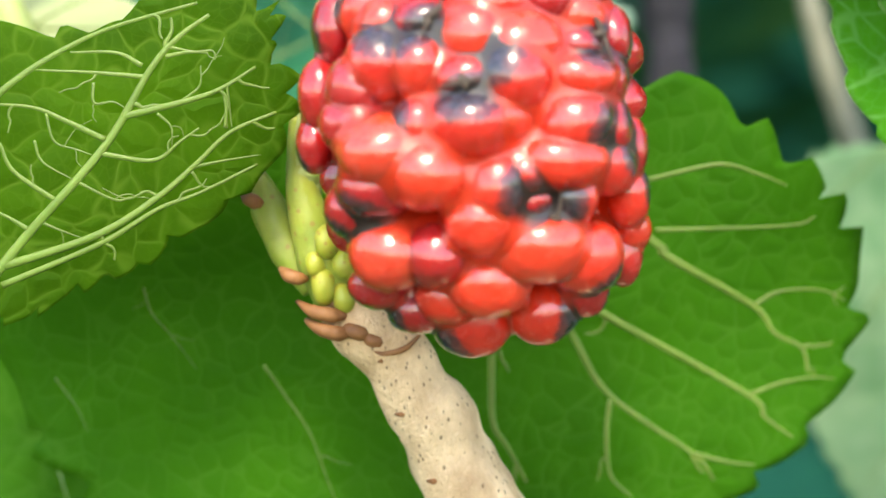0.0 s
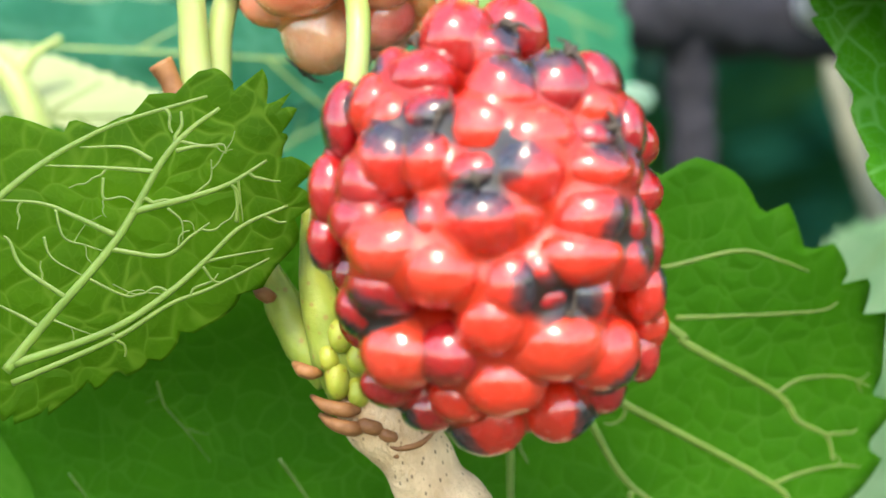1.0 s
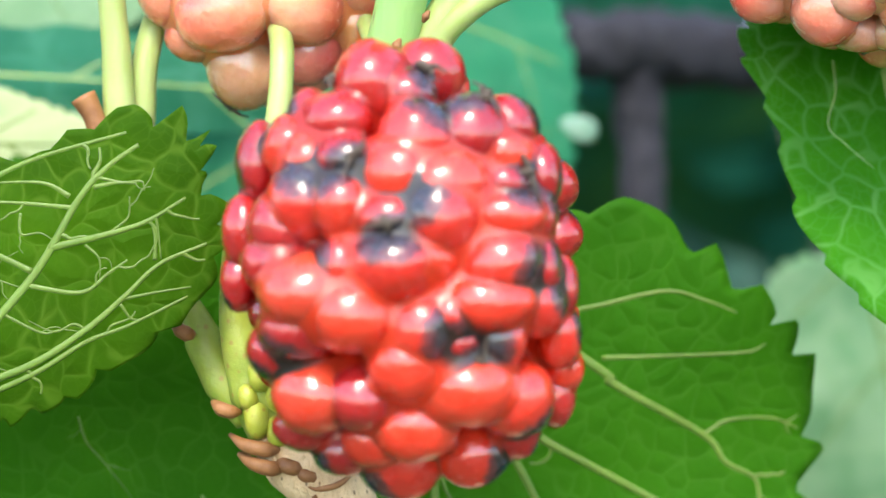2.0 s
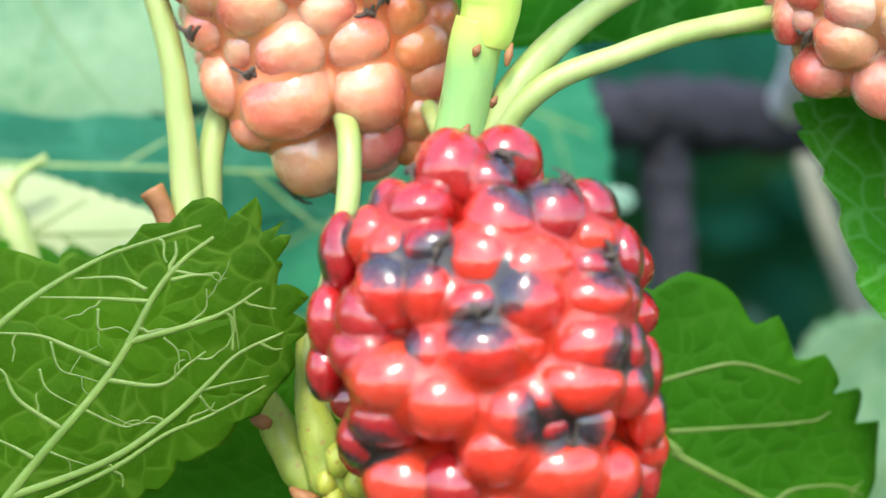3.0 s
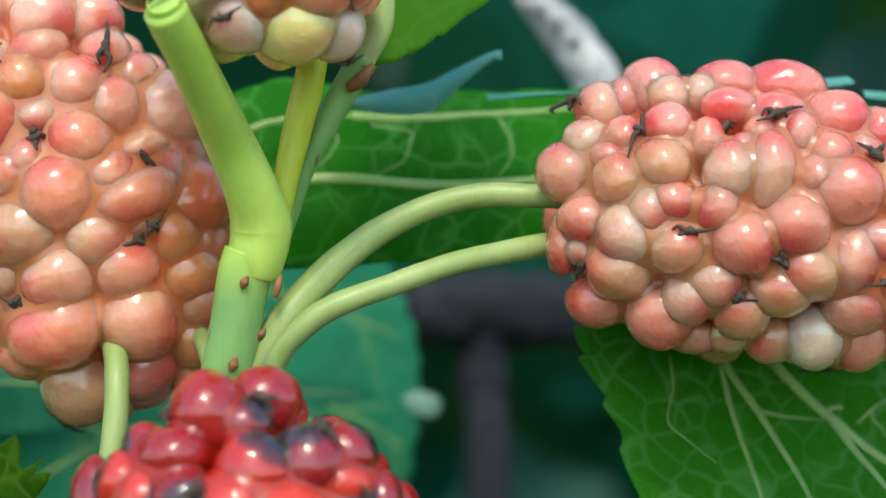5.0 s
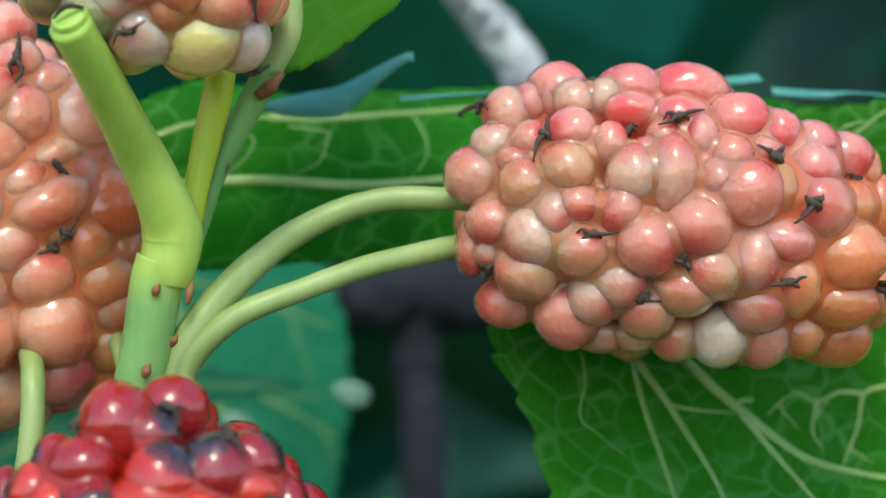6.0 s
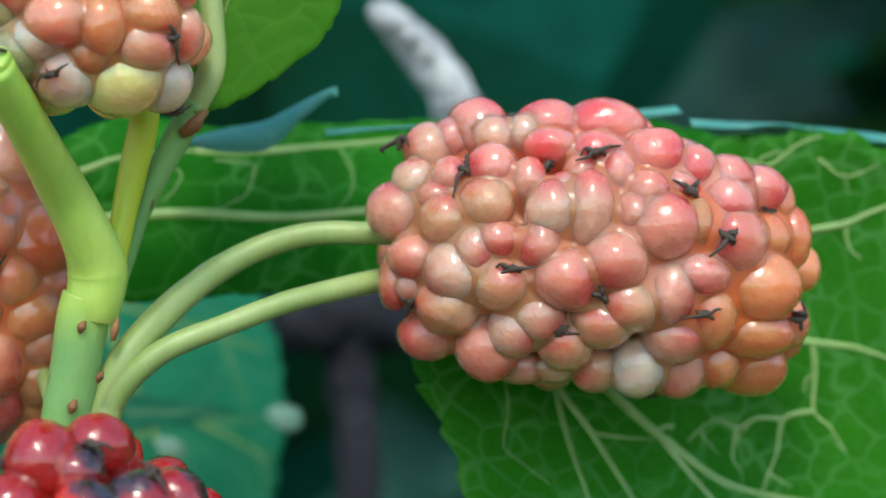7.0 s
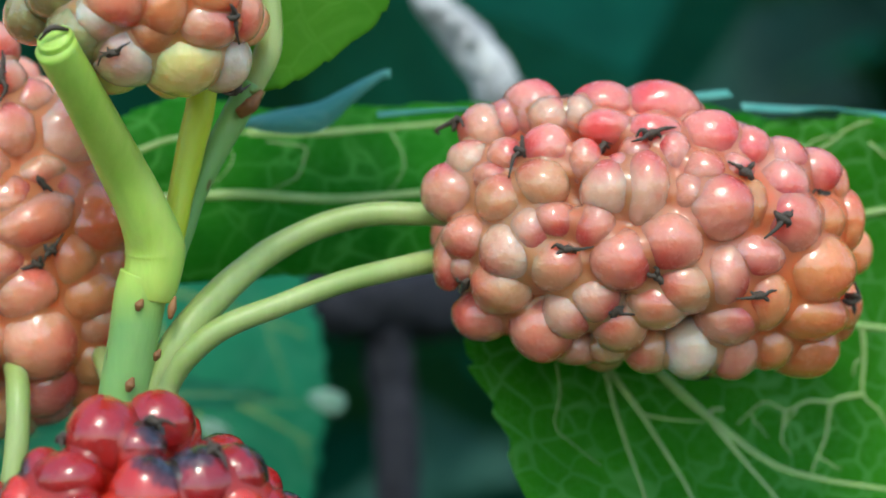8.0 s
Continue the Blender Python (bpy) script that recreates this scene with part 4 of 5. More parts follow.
tube_part("bud", twig, [(-0.6, 0.8, 0.2), (-0.6, 0.78, 0.0), (-0.57, 0.78, -0.2), (-0.5, 0.8, -0.42), (-0.42, 0.84, -0.6)], [0.055, 0.065, 0.085, 0.12, 0.12], BUD, "yellow-green bud", 8, 16, 0.15)
for x, z, r in ((-0.49, -0.35, 0.055), (-0.41, -0.45, 0.05), (-0.5, -0.55, 0.06), (-0.41, -0.6, 0.05), (-0.54, -0.45, 0.045)):
    tube_part("bud_lobe", twig, [(x, 0.78, z + 1.3 * r), (x + 0.01, 0.71, z + 0.5 * r), (x + 0.02, 0.7, z - 0.5 * r), (x + 0.02, 0.78, z - 1.3 * r)], [0.3 * r, 0.95 * r, 0.95 * r, 0.3 * r], BUD_PALE, "plump yellow bud lobe", 5, 12, 0.2)
for x, z, s in ((-0.62, -0.5, 1.0), (-0.49, -0.66, 1.9), (-0.46, -0.74, 1.7), (-0.34, -0.74, 1.0), (-0.26, -0.78, 0.8), (-0.81, -0.16, 0.7)):
    tube_part("bud_scale", twig, [(x - 0.06 * s, 0.74, z + 0.02 * s), (x - 0.02 * s, 0.675, z), (x + 0.03 * s, 0.67, z - 0.015), (x + 0.06 * s, 0.71, z - 0.02)], [0.012, 0.032, 0.034, 0.014], SCALE_BROWN, "brown bud scale", 4, 8, 0.3)
tube_part("sepal", twig, [(-0.86, 0.97, 0.02), (-0.75, 0.93, -0.22), (-0.65, 0.9, -0.42), (-0.54, 0.86, -0.58)], [0.03, 0.085, 0.09, 0.06], BUD, "soft green sepal", 7, 12, 0.15)
tube_part("ring", twig, [(-0.3, 0.68, -0.8), (-0.22, 0.66, -0.84), (-0.12, 0.66, -0.82), (-0.05, 0.7, -0.76)], [0.008, 0.014, 0.014, 0.008], SCALE_BROWN, "brown ring scar", 4, 7)

for k, (x, z, s) in enumerate(((-0.05, -1.0, 0.03), (-0.13, -1.12, 0.022), (0.1, -1.25, 0.026), (0.02, -1.42, 0.024), (0.2, -1.38, 0.02), (-0.22, -0.88, 0.024))):
    tube_part("lenticel", twig, [(x - s, 0.7, z), (x, 0.665, z + 0.004), (x + s, 0.7, z)], [0.3 * s, 0.55 * s, 0.3 * s], SCALE_BROWN, "brown bark pore", 3, 7, 0.3)

side_stem = thing("branch", (6.5, 3.0, -3), "slim brown branch of the mulberry bush", "branch")
tube_part("bark", side_stem, [(6.8, 2.8, 4.0), (6.5, 3.0, -3), (5.0, 5.0, -30), (3.0, 7.0, -91)], [0.15, 0.2, 0.4, 0.6], BARK, "", 8, 12)

# ---- near leaves ----
Leaf("leaf", (-2.0, 0.5, -0.68), (-0.62, 0.35, 0.76), (0.25, -1, 0.2), 1.8, "bright green toothed mulberry leaf with raised pale veins", LEAF, VEIN, 1,
     teeth=11, tooth=0.11, cup=-0.12, droop=0.04, blunt=0.85, veins=(
     (1, ((0.1, -0.06), (0.21, -0.08), (0.47, -0.11), (0.66, -0.21), (0.75, -0.22), (0.83, -0.19))),
     (0.8, ((0.12, -0.06), (0.32, 0.16), (0.47, 0.24), (0.58, 0.26), (0.68, 0.27), (0.78, 0.36))),
     (0.6, ((0.09, -0.0), (0.31, 0.2), (0.45, 0.28), (0.54, 0.37), (0.67, 0.47))),
     (0.7, ((0.54, -0.15), (0.65, 0.0), (0.73, 0.09), (0.82, 0.14))),
     (0.5, ((0.45, -0.105), (0.52, 0.1), (0.59, 0.13), (0.64, 0.15))),
     ) + (
     (0.6, ((0.48, -0.13), (0.45, -0.32), (0.42, -0.48), (0.36, -0.64))),
     (0.5, ((0.31, -0.09), (0.29, -0.34), (0.31, -0.47), (0.31, -0.51))),
     (0.5, ((0.64, -0.195), (0.57, -0.38), (0.48, -0.6))),
     (0.8, ((0.29, -0.65), (0.37, -0.65), (0.47, -0.62), (0.57, -0.56), (0.67, -0.47), (0.83, -0.27))),
     (0.5, ((0.65, -0.25), (0.63, -0.38), (0.56, -0.54))),
     (0.45, ((0.7, -0.2), (0.74, -0.14), (0.77, -0.07))),
     (0.5, ((0.22, -0.1), (0.21, -0.19), (0.19, -0.32))),
     (0.4, ((0.68, 0.24), (0.71, 0.18), (0.73, 0.12))),
     ) + (
     (0.32, ((0.37, -0.1), (0.4, 0.1), (0.43, 0.15))), (0.3, ((0.37, -0.37), (0.35, -0.27), (0.37, -0.1))),
     (0.3, ((0.55, -0.36), (0.52, -0.29), (0.55, -0.23), (0.56, -0.16))), (0.3, ((0.65, 0.0), (0.68, 0.01), (0.71, 0.01), (0.74, -0.05))),
     (0.3, ((0.75, 0.1), (0.72, 0.18), (0.69, 0.26))), (0.32, ((0.57, 0.26), (0.63, 0.35), (0.69, 0.45))),
     (0.3, ((0.56, 0.27), (0.56, 0.38), (0.65, 0.46))), (0.3, ((0.47, 0.24), (0.46, 0.18), (0.42, 0.14), (0.4, 0.02))),
     (0.32, ((0.72, -0.22), (0.75, -0.12), (0.78, -0.06), (0.77, -0.02))), (0.28, ((0.6, -0.04), (0.6, 0.05), (0.57, 0.12))),
     (0.28, ((0.25, -0.09), (0.27, 0.02), (0.29, 0.12))), (0.28, ((0.43, -0.42), (0.4, -0.3), (0.42, -0.2), (0.44, -0.11))),
     ), rib=0.024, forked=0.08, wedge=0.45,
     shape=((-180, 0.85), (-120, 1.02), (-90, 1.05), (-72, 0.85), (-59, 0.77), (-36, 0.91), (-28, 1.01), (-6, 0.97), (20, 0.94), (40, 1.02), (54, 1.03), (66, 0.87), (85, 0.6), (120, 0.52), (140, 0.62), (164, 0.82), (180, 0.85)),
     right=0.78, petiole=((-2.6, 1.2, -1.6), (-1.2, 2.6, -3.4), (1.1, 1.4, -3.3)))
Leaf("leaf", (0.2, 1.3, 0.05), (0.55, 1.7, -2.45), (0.05, -1, 0.1), 3.8, "broad dark green toothed mulberry leaf behind the red berry", LEAF_DEEP, VEIN, 2,
     teeth=14, tooth=0.075, cup=-0.06, droop=0.0, blunt=0.6, veins=(
     (1, ((0.04, -0.02), (0.37, 0.02), (0.52, 0.04), (0.58, 0.01), (0.66, -0.03))),
     (0.6, ((0.15, -0.06), (0.11, -0.3), (0.1, -0.45), (0.09, -0.61), (0.12, -0.71), (0.15, -0.78))),
     (0.5, ((0.2, -0.43), (0.21, -0.55), (0.23, -0.79), (0.22, -0.85))),
     (1, ((-0.03, -0.04), (0.22, -0.42), (0.25, -0.45), (0.38, -0.67), (0.44, -0.72), (0.48, -0.79), (0.53, -0.8))),
     (0.5, ((0.38, -0.67), (0.36, -0.74), (0.37, -0.85), (0.4, -0.92))),
     ) + (
     (0.9, ((0.19, -0.01), (0.35, -0.28), (0.55, -0.63), (0.6, -0.67), (0.65, -0.74))),
     (0.5, ((0.55, -0.64), (0.54, -0.72), (0.54, -0.81), (0.55, -0.87))),
     (0.9, ((0.2, -0.09), (0.38, -0.19), (0.51, -0.27), (0.65, -0.47), (0.71, -0.52))),
     (0.5, ((0.65, -0.47), (0.68, -0.57), (0.69, -0.63))),
     (0.6, ((0.52, -0.27), (0.59, -0.25), (0.67, -0.25), (0.72, -0.3))),
     (0.22, ((0.18, 0.87), (0.23, 0.86), (0.28, 0.82), (0.35, 0.77))),
     (0.3, ((0.36, 0.6), (0.42, 0.56), (0.5, 0.51), (0.6, 0.48), (0.66, 0.46))),
     (0.2, ((0.34, 1.13), (0.4, 1.09), (0.45, 1.07))),
     ), rib=0.026, forked=0.08,
     shape=((-180, 1.17), (-160, 1.12), (-144, 0.97), (-129, 0.91), (-109, 0.94), (-90, 1.0), (-70, 1.03), (-50, 0.99), (0, 1.0), (60, 1.15), (90, 1.28), (105, 1.26), (140, 1.2), (180, 1.17)),
     petiole=((0.1, 1.0, 0.1), (-0.03, 0.74, 0.3)))
Leaf("leaf", (1.9, 1.55, 1.45), (5.43, 1.66, -0.55), (0.0, -1, 0.35), 3.7, "large green mulberry leaf with netted veins behind the pink berry", LEAF_NET, VEIN_DEEP, 3,
     teeth=22, tooth=0.035, cup=0.28, droop=0.0, veins=(
     (1, ((0.12, -0.07), (0.21, -0.01), (0.29, 0.04), (0.38, 0.08), (0.45, 0.05), (0.54, -0.02))),
     (0.7, ((0.11, -0.02), (0.15, 0.05), (0.21, 0.12), (0.26, 0.20), (0.30, 0.27), (0.34, 0.36))),
     (0.45, ((0.15, 0.06), (0.20, 0.20), (0.25, 0.34), (0.28, 0.44))),
     (0.6, ((0.30, 0.05), (0.35, 0.11), (0.40, 0.16), (0.44, 0.20))),
     (1, ((0.33, -0.32), (0.37, -0.35), (0.42, -0.38), (0.47, -0.42), (0.52, -0.44))),
     (0.5, ((0.42, -0.38), (0.44, -0.31), (0.46, -0.22), (0.49, -0.20), (0.52, -0.16))),
     (0.5, ((0.46, -0.22), (0.43, -0.16), (0.44, -0.07), (0.44, 0.04))),
     (0.4, ((0.43, -0.16), (0.40, -0.13), (0.38, -0.08), (0.35, -0.07), (0.33, 0.02))),
     ) + (
     (0.2, ((0.09, 0.12), (0.11, 0.19), (0.12, 0.28), (0.15, 0.30), (0.19, 0.32))),
     (0.35, ((0.21, 0.13), (0.25, 0.10), (0.29, 0.06))),
     (0.7, ((0.35, -0.64), (0.39, -0.70), (0.41, -0.75), (0.44, -0.82))),
     (0.5, ((0.21, -0.68), (0.24, -0.72), (0.27, -0.74), (0.29, -0.82), (0.31, -0.86))),
     (0.4, ((0.39, -0.70), (0.41, -0.65), (0.43, -0.64))),
     (0.35, ((0.32, -0.81), (0.36, -0.80), (0.39, -0.86))),
     (0.35, ((0.38, -0.08), (0.39, 0.00), (0.41, 0.03))),
     ), rib=0.034, forked=0.04, wedge=0.6,
     shape=((-180, 1.0), (-130, 1.0), (-119, 0.96), (-112, 1.0), (-104, 1.02), (-95, 1.03), (-60, 1.04), (0, 1.0), (120, 1.06), (134, 0.96), (150, 1.02), (180, 1.0)), right=0.7, left=0.88, petiole=((2.3, 3.0, 1.6), (3.5, 3.4, 1.4), (6.5, 3.0, -3)))
dark_leaf = Leaf("leaf", (-0.5, 1.9, 1.92), (4.2, 2.2, 2.12), (0.0, -1, 0.25), 0.95, "deep green leaf seen edge on, its rim curled up", LEAF_SHADE, VEIN_DEEP, 4,
     teeth=30, tooth=0.03, cup=-0.1, droop=0.0, veins=(
     (1.2, ((0.0, -0.09), (0.19, -0.02), (0.34, 0.07), (0.46, 0.07), (0.65, 0.07))),
     (0.9, ((0.0, -0.37), (0.12, -0.56), (0.17, -0.68), (0.26, -0.73))),
     (0.9, ((0.25, -0.72), (0.33, -0.72), (0.38, -0.75), (0.47, -0.79), (0.6, -0.85))),
     (0.22, ((0.27, -0.62), (0.31, -0.56), (0.31, -0.42), (0.3, -0.2), (0.28, -0.09), (0.26, 0.03))),
     (0.18, ((0.41, -0.73), (0.42, -0.35), (0.41, -0.1), (0.39, 0.08))),
     ) + (
     (0.2, ((0.19, -0.57), (0.23, -0.48), (0.22, -0.23), (0.19, -0.02))),
     ), rib=0.03, forked=0.0,
     shape=((-180, 1.0), (-129, 0.97), (-121, 1.09), (-115, 1.18), (-111, 1.23), (-108, 1.15), (-104, 1.03), (-90, 1.05), (-57, 1.2), (0, 1.0), (107, 0.85), (124, 0.92), (180, 1.0)), petiole=((-0.2, 1.5, 1.5), (0.04, 0.75, 1.0)))
Leaf("leaf", (-3.2, 2.2, -0.3), (0.2, 2.4, -2.2), (0.1, -1, 0.4), 3.0, "dull deep green leaf low in the shade", LEAF_DEEP, VEIN_DEEP, 5,
     teeth=26, tooth=0.03, cup=-0.06, droop=0.02, pairs=3, rib=0.009, forked=0.2)
Leaf("leaf", (0.66, 0.74, 2.42), (1.2, 0.85, 3.9), (-0.5, -1, 0.1), 0.85, "young green leaf folding out beside the fork", LEAF_YOUNG, VEIN, 6,
     teeth=16, tooth=0.03, cup=-0.5, droop=0.0, veins=((1, ((0, 0), (0.5, 0.01), (0.95, 0))), (0.5, ((0.3, 0.0), (0.42, 0.2), (0.55, 0.32))), (0.5, ((0.35, 0.0), (0.47, -0.2), (0.6, -0.32)))), forked=0.1, rib=0.014, wedge=0.75)


def rim(leaf, lower, upper):
    """A curled strip of a leaf's edge between two lines, with thickness. Points in cm of the world."""
    bm = bmesh.new()
    low, high = (curve_points([Vector(p) * CM for p in some], 7) for some in (lower, upper))
    sheets = []
    for off in (Vector(), Vector((0, 0.00006, 0))):
        rows = []
        for k, (a, b) in enumerate(zip(low, high)):
            belly = 0.0006 * math.sin(math.pi * k / (len(low) - 1))
            rows.append([bm.verts.new(a.lerp(b, s / 5) + off + Vector((0, -belly * math.sin(math.pi * s / 5), 0))) for s in range(6)])
        sheets.append(rows)
    for side, rows in enumerate(sheets):
        for a, b in zip(rows, rows[1:]):
            for s in range(5):
                bm.faces.new((a[s], b[s], b[s + 1], a[s + 1]) if side else (a[s], a[s + 1], b[s + 1], b[s]))
    bmesh.ops.transform(bm, matrix=leaf.top.matrix_world.inverted(), verts=bm.verts)
    part("curled_rim", bm, LEAF_RIM, leaf.top, "waxy blue-green curled edge")


rim(dark_leaf, [(0.5, 1.6, 2.27), (0.63, 1.58, 2.29), (0.76, 1.55, 2.26), (0.93, 1.53, 2.25), (1.04, 1.55, 2.28), (1.16, 1.57, 2.39), (1.31, 1.6, 2.51), (1.36, 1.58, 2.52)],
    [(0.5, 1.62, 2.3), (0.65, 1.62, 2.34), (0.82, 1.62, 2.38), (0.99, 1.62, 2.41), (1.1, 1.62, 2.46), (1.22, 1.62, 2.52), (1.31, 1.62, 2.56), (1.36, 1.6, 2.57)])
rim(dark_leaf, [(1.3, 1.7, 2.34), (1.7, 1.7, 2.36), (2.1, 1.7, 2.35), (2.6, 1.68, 2.38), (2.85, 1.66, 2.38), (3.1, 1.66, 2.41)],
    [(1.3, 1.72, 2.37), (1.7, 1.72, 2.38), (2.1, 1.72, 2.38), (2.6, 1.7, 2.42), (2.85, 1.7, 2.43), (3.08, 1.7, 2.45)])
rim(dark_leaf, [(3.15, 1.66, 2.34), (3.4, 1.62, 2.31), (3.6, 1.66, 2.32), (3.95, 1.62, 2.25), (4.3, 1.66, 2.22)],
    [(3.15, 1.7, 2.38), (3.4, 1.7, 2.36), (3.6, 1.7, 2.35), (3.95, 1.7, 2.31), (4.3, 1.7, 2.26)])

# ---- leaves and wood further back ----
Leaf("leaf", (-4.2, 4.2, 2.9), (-0.6, 3.8, 1.9), (0.1, -1, 0.5), 3.2, "pale sunlit leaf out in the open", LEAF_SUNLIT, VEIN, 7, cup=-0.1, pairs=4, rib=0.016)
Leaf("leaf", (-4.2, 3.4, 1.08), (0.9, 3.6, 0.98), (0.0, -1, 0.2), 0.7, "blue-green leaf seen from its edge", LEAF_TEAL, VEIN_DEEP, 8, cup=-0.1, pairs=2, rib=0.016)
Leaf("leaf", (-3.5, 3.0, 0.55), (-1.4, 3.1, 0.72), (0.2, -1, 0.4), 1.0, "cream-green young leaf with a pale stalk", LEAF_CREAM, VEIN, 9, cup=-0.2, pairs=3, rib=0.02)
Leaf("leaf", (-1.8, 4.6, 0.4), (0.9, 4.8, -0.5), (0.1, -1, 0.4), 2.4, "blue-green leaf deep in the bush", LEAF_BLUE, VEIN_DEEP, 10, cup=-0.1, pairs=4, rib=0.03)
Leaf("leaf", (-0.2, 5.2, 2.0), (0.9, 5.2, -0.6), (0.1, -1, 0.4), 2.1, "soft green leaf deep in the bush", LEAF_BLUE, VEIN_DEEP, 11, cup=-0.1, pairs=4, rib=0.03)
Leaf("leaf", (3.3, 6.4, 0.0), (4.2, 6.4, -3.8), (0.1, -1, 0.5), 2.0, "pale green leaf in open light low behind", LEAF_SUNLIT, VEIN, 12, cup=-0.1, pairs=4, rib=0.02)
pale = thing("stalk", (-2.4, 3.0, 0.8), "pale forked leaf stalk", "stalk")
tube_part("stalk", pale, [(-3.0, 3.0, 1.12), (-2.7, 3.0, 1.05), (-2.4, 2.95, 0.82), (-2.2, 2.9, 0.42), (-2.1, 2.9, 0.1)], [0.05, 0.06, 0.08, 0.1, 0.1], STEM_PALE)
tube_part("side_stalk", pale, [(-2.38, 2.96, 0.8), (-2.3, 3.0, 0.95), (-2.15, 3.05, 1.06)], [0.05, 0.03, 0.02], STEM_PALE)
far_stalk = thing("stalk", (3.4, 9.0, 0.2), "cream-coloured upright stem behind the leaves", "stalk")
tube_part("stalk", far_stalk, [(3.2, 9.3, 1.1), (3.35, 9.1, 0.5), (3.55, 9.0, -0.1), (3.8, 9.0, -1.0), (4.1, 9.1, -4.4), (4.0, 9.0, -45), (2.9, 8.0, -91)], [0.1, 0.11, 0.12, 0.13, 0.15, 0.3, 0.5], STEM_CREAM)
tube_part("tip", far_stalk, [(3.2, 9.3, 1.08), (3.15, 9.35, 1.3), (3.05, 9.4, 1.5)], [0.09, 0.06, 0.03], STEM_CREAM)


def petal(at, size, lean, seed):
    """A small pale fallen petal, cupped."""
    top = thing("petal", at, "small pale petal caught on a leaf", "petal", "fallen petals")
    bm = bmesh.new()
    bmesh.ops.create_uvsphere(bm, u_segments=16, v_segments=8, radius=1.0)
    for v in bm.verts:
        x, y, z = v.co
        v.co = Vector((x * size, 0.12 * size * y + 0.3 * size * x * x, z * size * 0.6 * (1 + 0.3 * x))) * CM
    part("blade", bm, PETAL, top)
    top.matrix_world = top.matrix_world @ pose(0, 0, 0, 0, lean, 0)


PETAL = plain_skin("petal_skin", (0.24, 0.4, 0.31), (0.16, 0.3, 0.22), 300, 0.5, 0.00004)
petal((1.166, 4.95, 0.804), 0.13, 20, 1)
petal((0.432, 4.6, 0.652), 0.11, 35, 2)

trunk = thing("branch", (2.0, 7.5, 1.0), "dark purple-grey branch standing in the shade", "branch")
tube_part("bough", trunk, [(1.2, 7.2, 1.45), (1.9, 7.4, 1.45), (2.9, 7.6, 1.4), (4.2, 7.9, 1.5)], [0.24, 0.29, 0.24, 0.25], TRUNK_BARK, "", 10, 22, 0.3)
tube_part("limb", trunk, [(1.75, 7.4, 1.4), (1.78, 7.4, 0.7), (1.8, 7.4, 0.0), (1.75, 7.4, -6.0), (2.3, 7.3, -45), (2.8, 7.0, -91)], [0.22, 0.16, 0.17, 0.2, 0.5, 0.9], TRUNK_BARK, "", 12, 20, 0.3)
dead = thing("twig", (2.3, 5.5, 3.1), "pale grey dead twig end", "twig")
tube_part("bark", dead, [(1.86, 5.4, 3.55), (1.93, 5.42, 3.49), (2.01, 5.45, 3.43), (2.13, 5.5, 3.32), (2.26, 5.5, 3.15), (2.38, 5.5, 2.97), (2.46, 5.6, 2.76), (2.7, 6.6, 1.9), (2.7, 7.5, 1.45)], [0.05, 0.1, 0.115, 0.14, 0.15, 0.16, 0.16, 0.16, 0.16], TWIG_GREY, "", 6, 14, 0.25)
for x, z in ((1.95, 3.42), (2.07, 3.33), (2.2, 3.2)):
    tube_part("knob", dead, [(x, 5.36, z + 0.06), (x + 0.03, 5.32, z), (x, 5.36, z - 0.06)], [0.02, 0.06, 0.02], TWIG_GREY, "pale bark knob", 4, 9, 0.3)


def foliage(name, label, count, low, high, size, skin, seed):
    """Many loose leaves in one mesh, each a folded oval of its own."""
    rng, verts, faces = random.Random(seed), [], []
    for _ in range(count):
        at = Vector([rng.uniform(a, b) for a, b in zip(low, high)]) * CM
        turn = Euler((rng.uniform(-0.9, 0.9) + 1.2, rng.uniform(-0.6, 0.6), rng.uniform(0, 6.3))).to_matrix()
        long = rng.uniform(*size) * CM
        k = len(verts)
        outline = [(0, 0), (0.1, 0.2), (0.3, 0.36), (0.55, 0.36), (0.8, 0.2), (1, 0)]
        for x, y in outline:
            verts.append(at + turn @ Vector((x * long, 0, -0.25 * x * x * long)))
            verts.append(at + turn @ Vector((x * long, y * long, (0.12 * y - 0.25 * x * x) * long)))
            verts.append(at + turn @ Vector((x * long, -y * long, (0.12 * y - 0.25 * x * x) * long)))
        for i in range(5):
            a = k + 3 * i
            faces += [(a, a + 3, a + 4, a + 1), (a + 3, a, a + 2, a + 5)]
    data = bpy.data.meshes.new(name)
    data.from_pydata(verts, [], faces)
    data.materials.append(skin)
    return tagged(new(name, data), label, "foliage", "", "stuff")


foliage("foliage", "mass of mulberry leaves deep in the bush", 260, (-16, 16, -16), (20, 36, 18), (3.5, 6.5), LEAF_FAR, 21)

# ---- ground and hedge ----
# hedge colours are darkened to hold the shade behind the bush
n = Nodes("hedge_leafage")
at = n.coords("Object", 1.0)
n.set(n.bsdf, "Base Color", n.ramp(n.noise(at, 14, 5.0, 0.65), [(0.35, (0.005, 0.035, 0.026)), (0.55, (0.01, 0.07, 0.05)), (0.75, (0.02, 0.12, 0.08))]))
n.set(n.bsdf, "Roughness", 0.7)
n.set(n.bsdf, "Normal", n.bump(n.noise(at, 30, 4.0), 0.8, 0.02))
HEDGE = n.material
n = Nodes("garden_soil")
at = n.coords("Object", 1.0)
n.set(n.bsdf, "Base Color", n.ramp(n.noise(at, 3, 6.0, 0.65), [(0.35, (0.05, 0.04, 0.025)), (0.55, (0.06, 0.09, 0.03)), (0.75, (0.09, 0.13, 0.04))]))
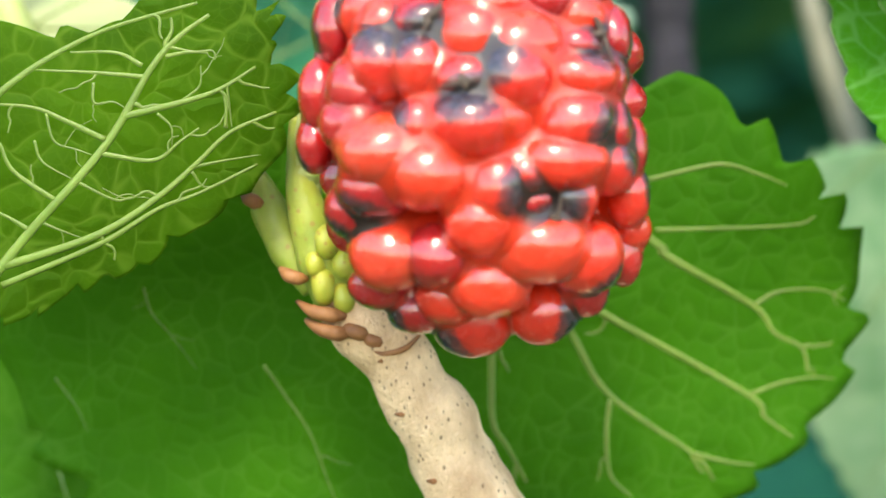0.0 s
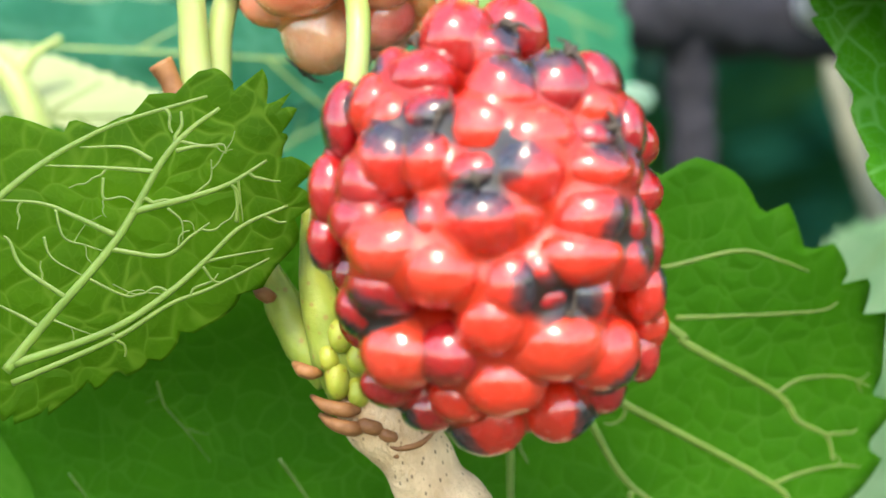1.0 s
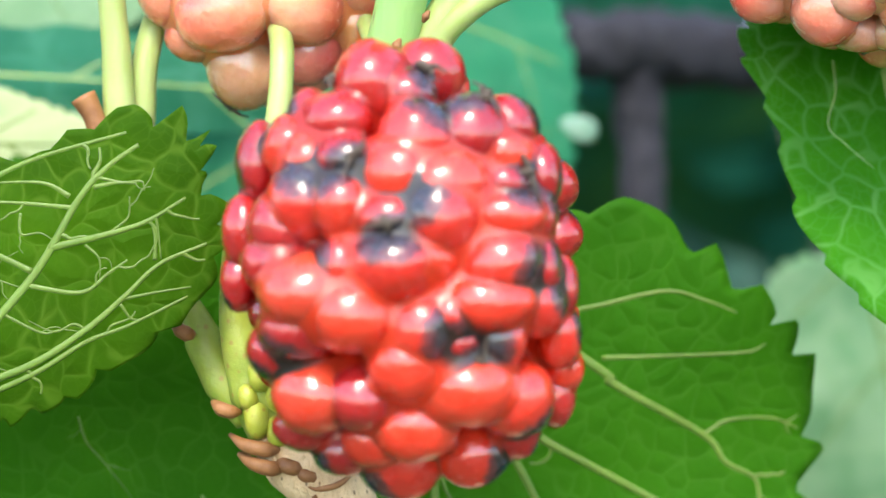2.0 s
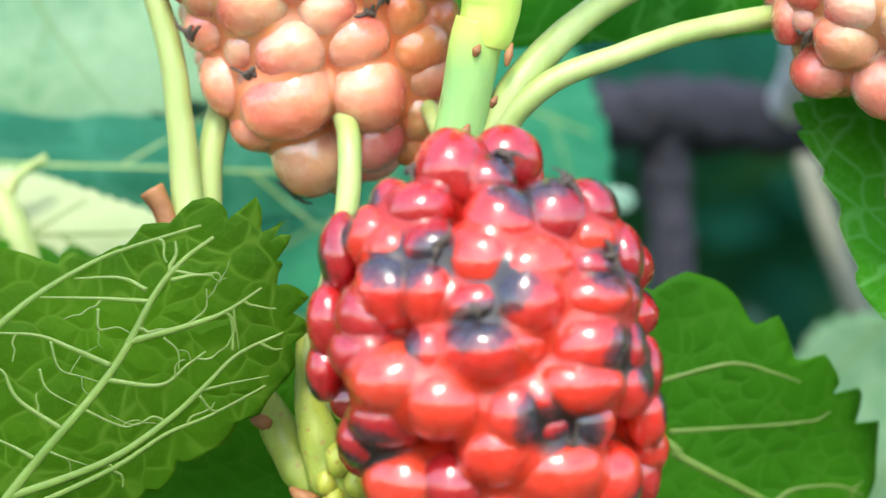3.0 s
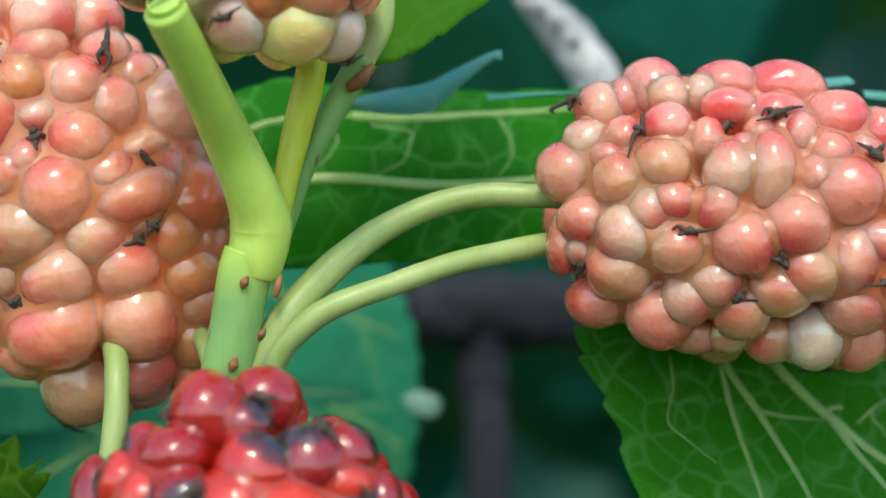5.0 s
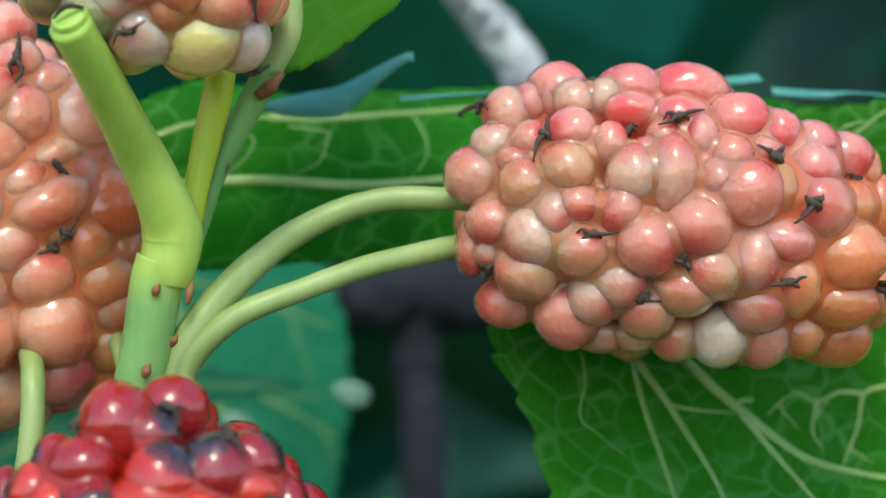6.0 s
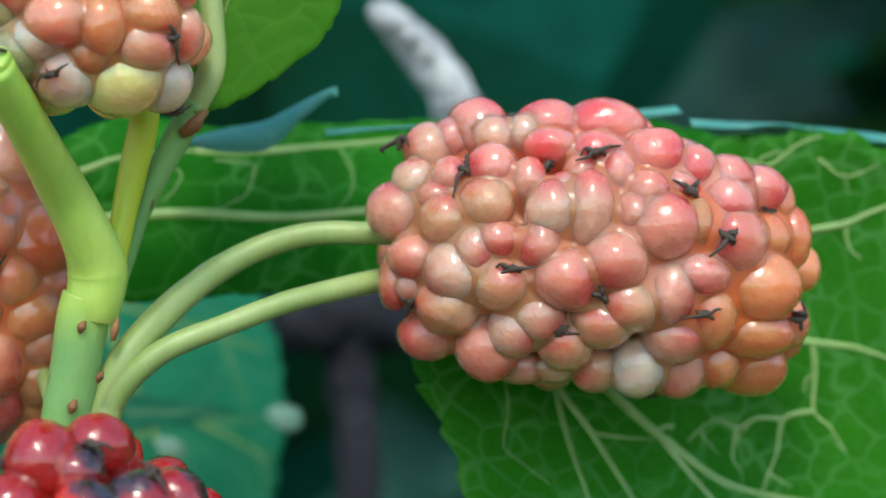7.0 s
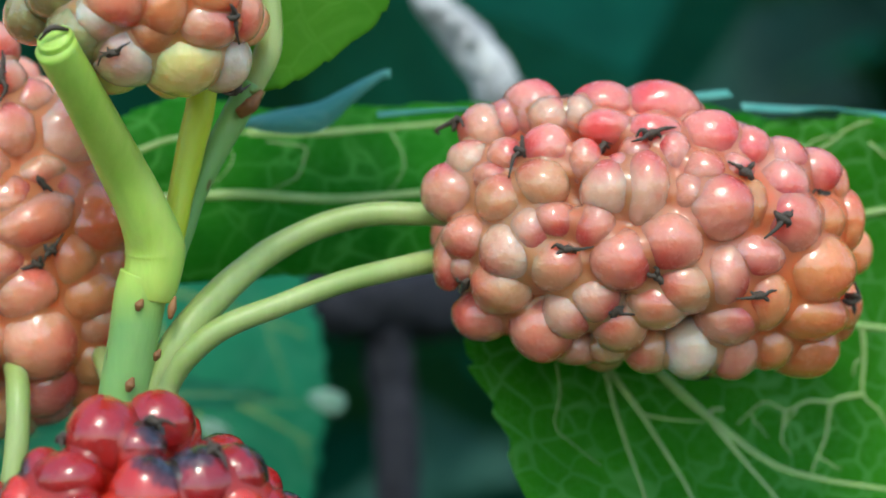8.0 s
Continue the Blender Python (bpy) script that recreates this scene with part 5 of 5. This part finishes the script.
n.set(n.bsdf, "Roughness", 0.9)
n.set(n.bsdf, "Normal", n.bump(n.noise(at, 40, 5.0), 0.8, 0.02))
SOIL = n.material


def sheet(name, material, size, cells, height, label):
    bm = bmesh.new()
    bmesh.ops.create_grid(bm, x_segments=cells, y_segments=cells, size=size)
    for v in bm.verts:
        v.co.z = height * noise.noise(v.co * 0.9) * (1 if v.co.length < 8 else 0)
    ob = new(name, mesh_of(name, bm, material))
    return tagged(ob, label, name, "", "structure")


ground = sheet("ground", SOIL, 600, 160, 0.02, "grassy soil under the bush")
ground.location.z = -0.9


def thick_hedge(name, label):
    """A lumpy, clipped hedge standing in an arc on the ground behind the bush, with a rounded top."""
    bm, wide, tall = bmesh.new(), 60, 24
    rows = []
    for i in range(wide + 1):
        a = -1.25 + 2.5 * i / wide
        ring = []
        for j in range(2 * tall + 1):
            f = j / tall
            up = min(f, 2 - f)
            z = -0.95 + 1.35 * up
            depth = (0.0 if f < 1 else 0.32) + (0.16 if f == 1 else 0.0) + 0.05 * noise.noise(Vector((a * 6, z * 6, f)))
            r = 0.78 + depth + (0.12 * max(0.0, up - 0.85) / 0.15 * (1 if f < 1 else -1))
            ring.append(bm.verts.new((r * math.sin(a), r * math.cos(a), z)))
        rows.append(ring)
    for a, b in zip(rows, rows[1:]):
        for j in range(2 * tall):
            bm.faces.new((a[j], b[j], b[j + 1], a[j + 1]))
    bm.faces.new(rows[0])
    bm.faces.new(rows[-1][::-1])
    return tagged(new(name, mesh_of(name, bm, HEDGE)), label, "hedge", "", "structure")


thick_hedge("hedge", "dense green hedge behind the bush, coloured as in shade")


def hedge_leaves(count, seed):
    """Loose leaves all over the near face of the hedge."""
    rng, verts, faces = random.Random(seed), [], []
    for _ in range(count):
        a, z, r = rng.uniform(-1.2, 1.2), rng.uniform(-0.9, 0.45), rng.uniform(0.68, 0.78)
        at = Vector((r * math.sin(a), r * math.cos(a), z))
        turn = Euler((rng.uniform(0.4, 1.6), rng.uniform(-0.6, 0.6), -a + rng.uniform(-0.8, 0.8))).to_matrix()
        long, k = rng.uniform(0.04, 0.08), len(verts)
        for x, y in ((0, 0), (0.15, 0.25), (0.45, 0.36), (0.8, 0.2), (1, 0)):
            for side in (0, 1, -1):
                verts.append(at + turn @ Vector((side * y * long, -0.3 * x * x * long + 0.1 * abs(side) * y * long, (x - 0.5) * long)))
        for i in range(4):
            c = k + 3 * i
            faces += [(c, c + 3, c + 4, c + 1), (c + 3, c, c + 2, c + 5)]
    data = bpy.data.meshes.new("hedge_leaves")
    data.from_pydata(verts, [], faces)
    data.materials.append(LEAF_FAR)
    return tagged(new("hedge_leaves", data), "small leaves covering the hedge, coloured as in shade", "foliage", "", "stuff")


hedge_leaves(2600, 31)
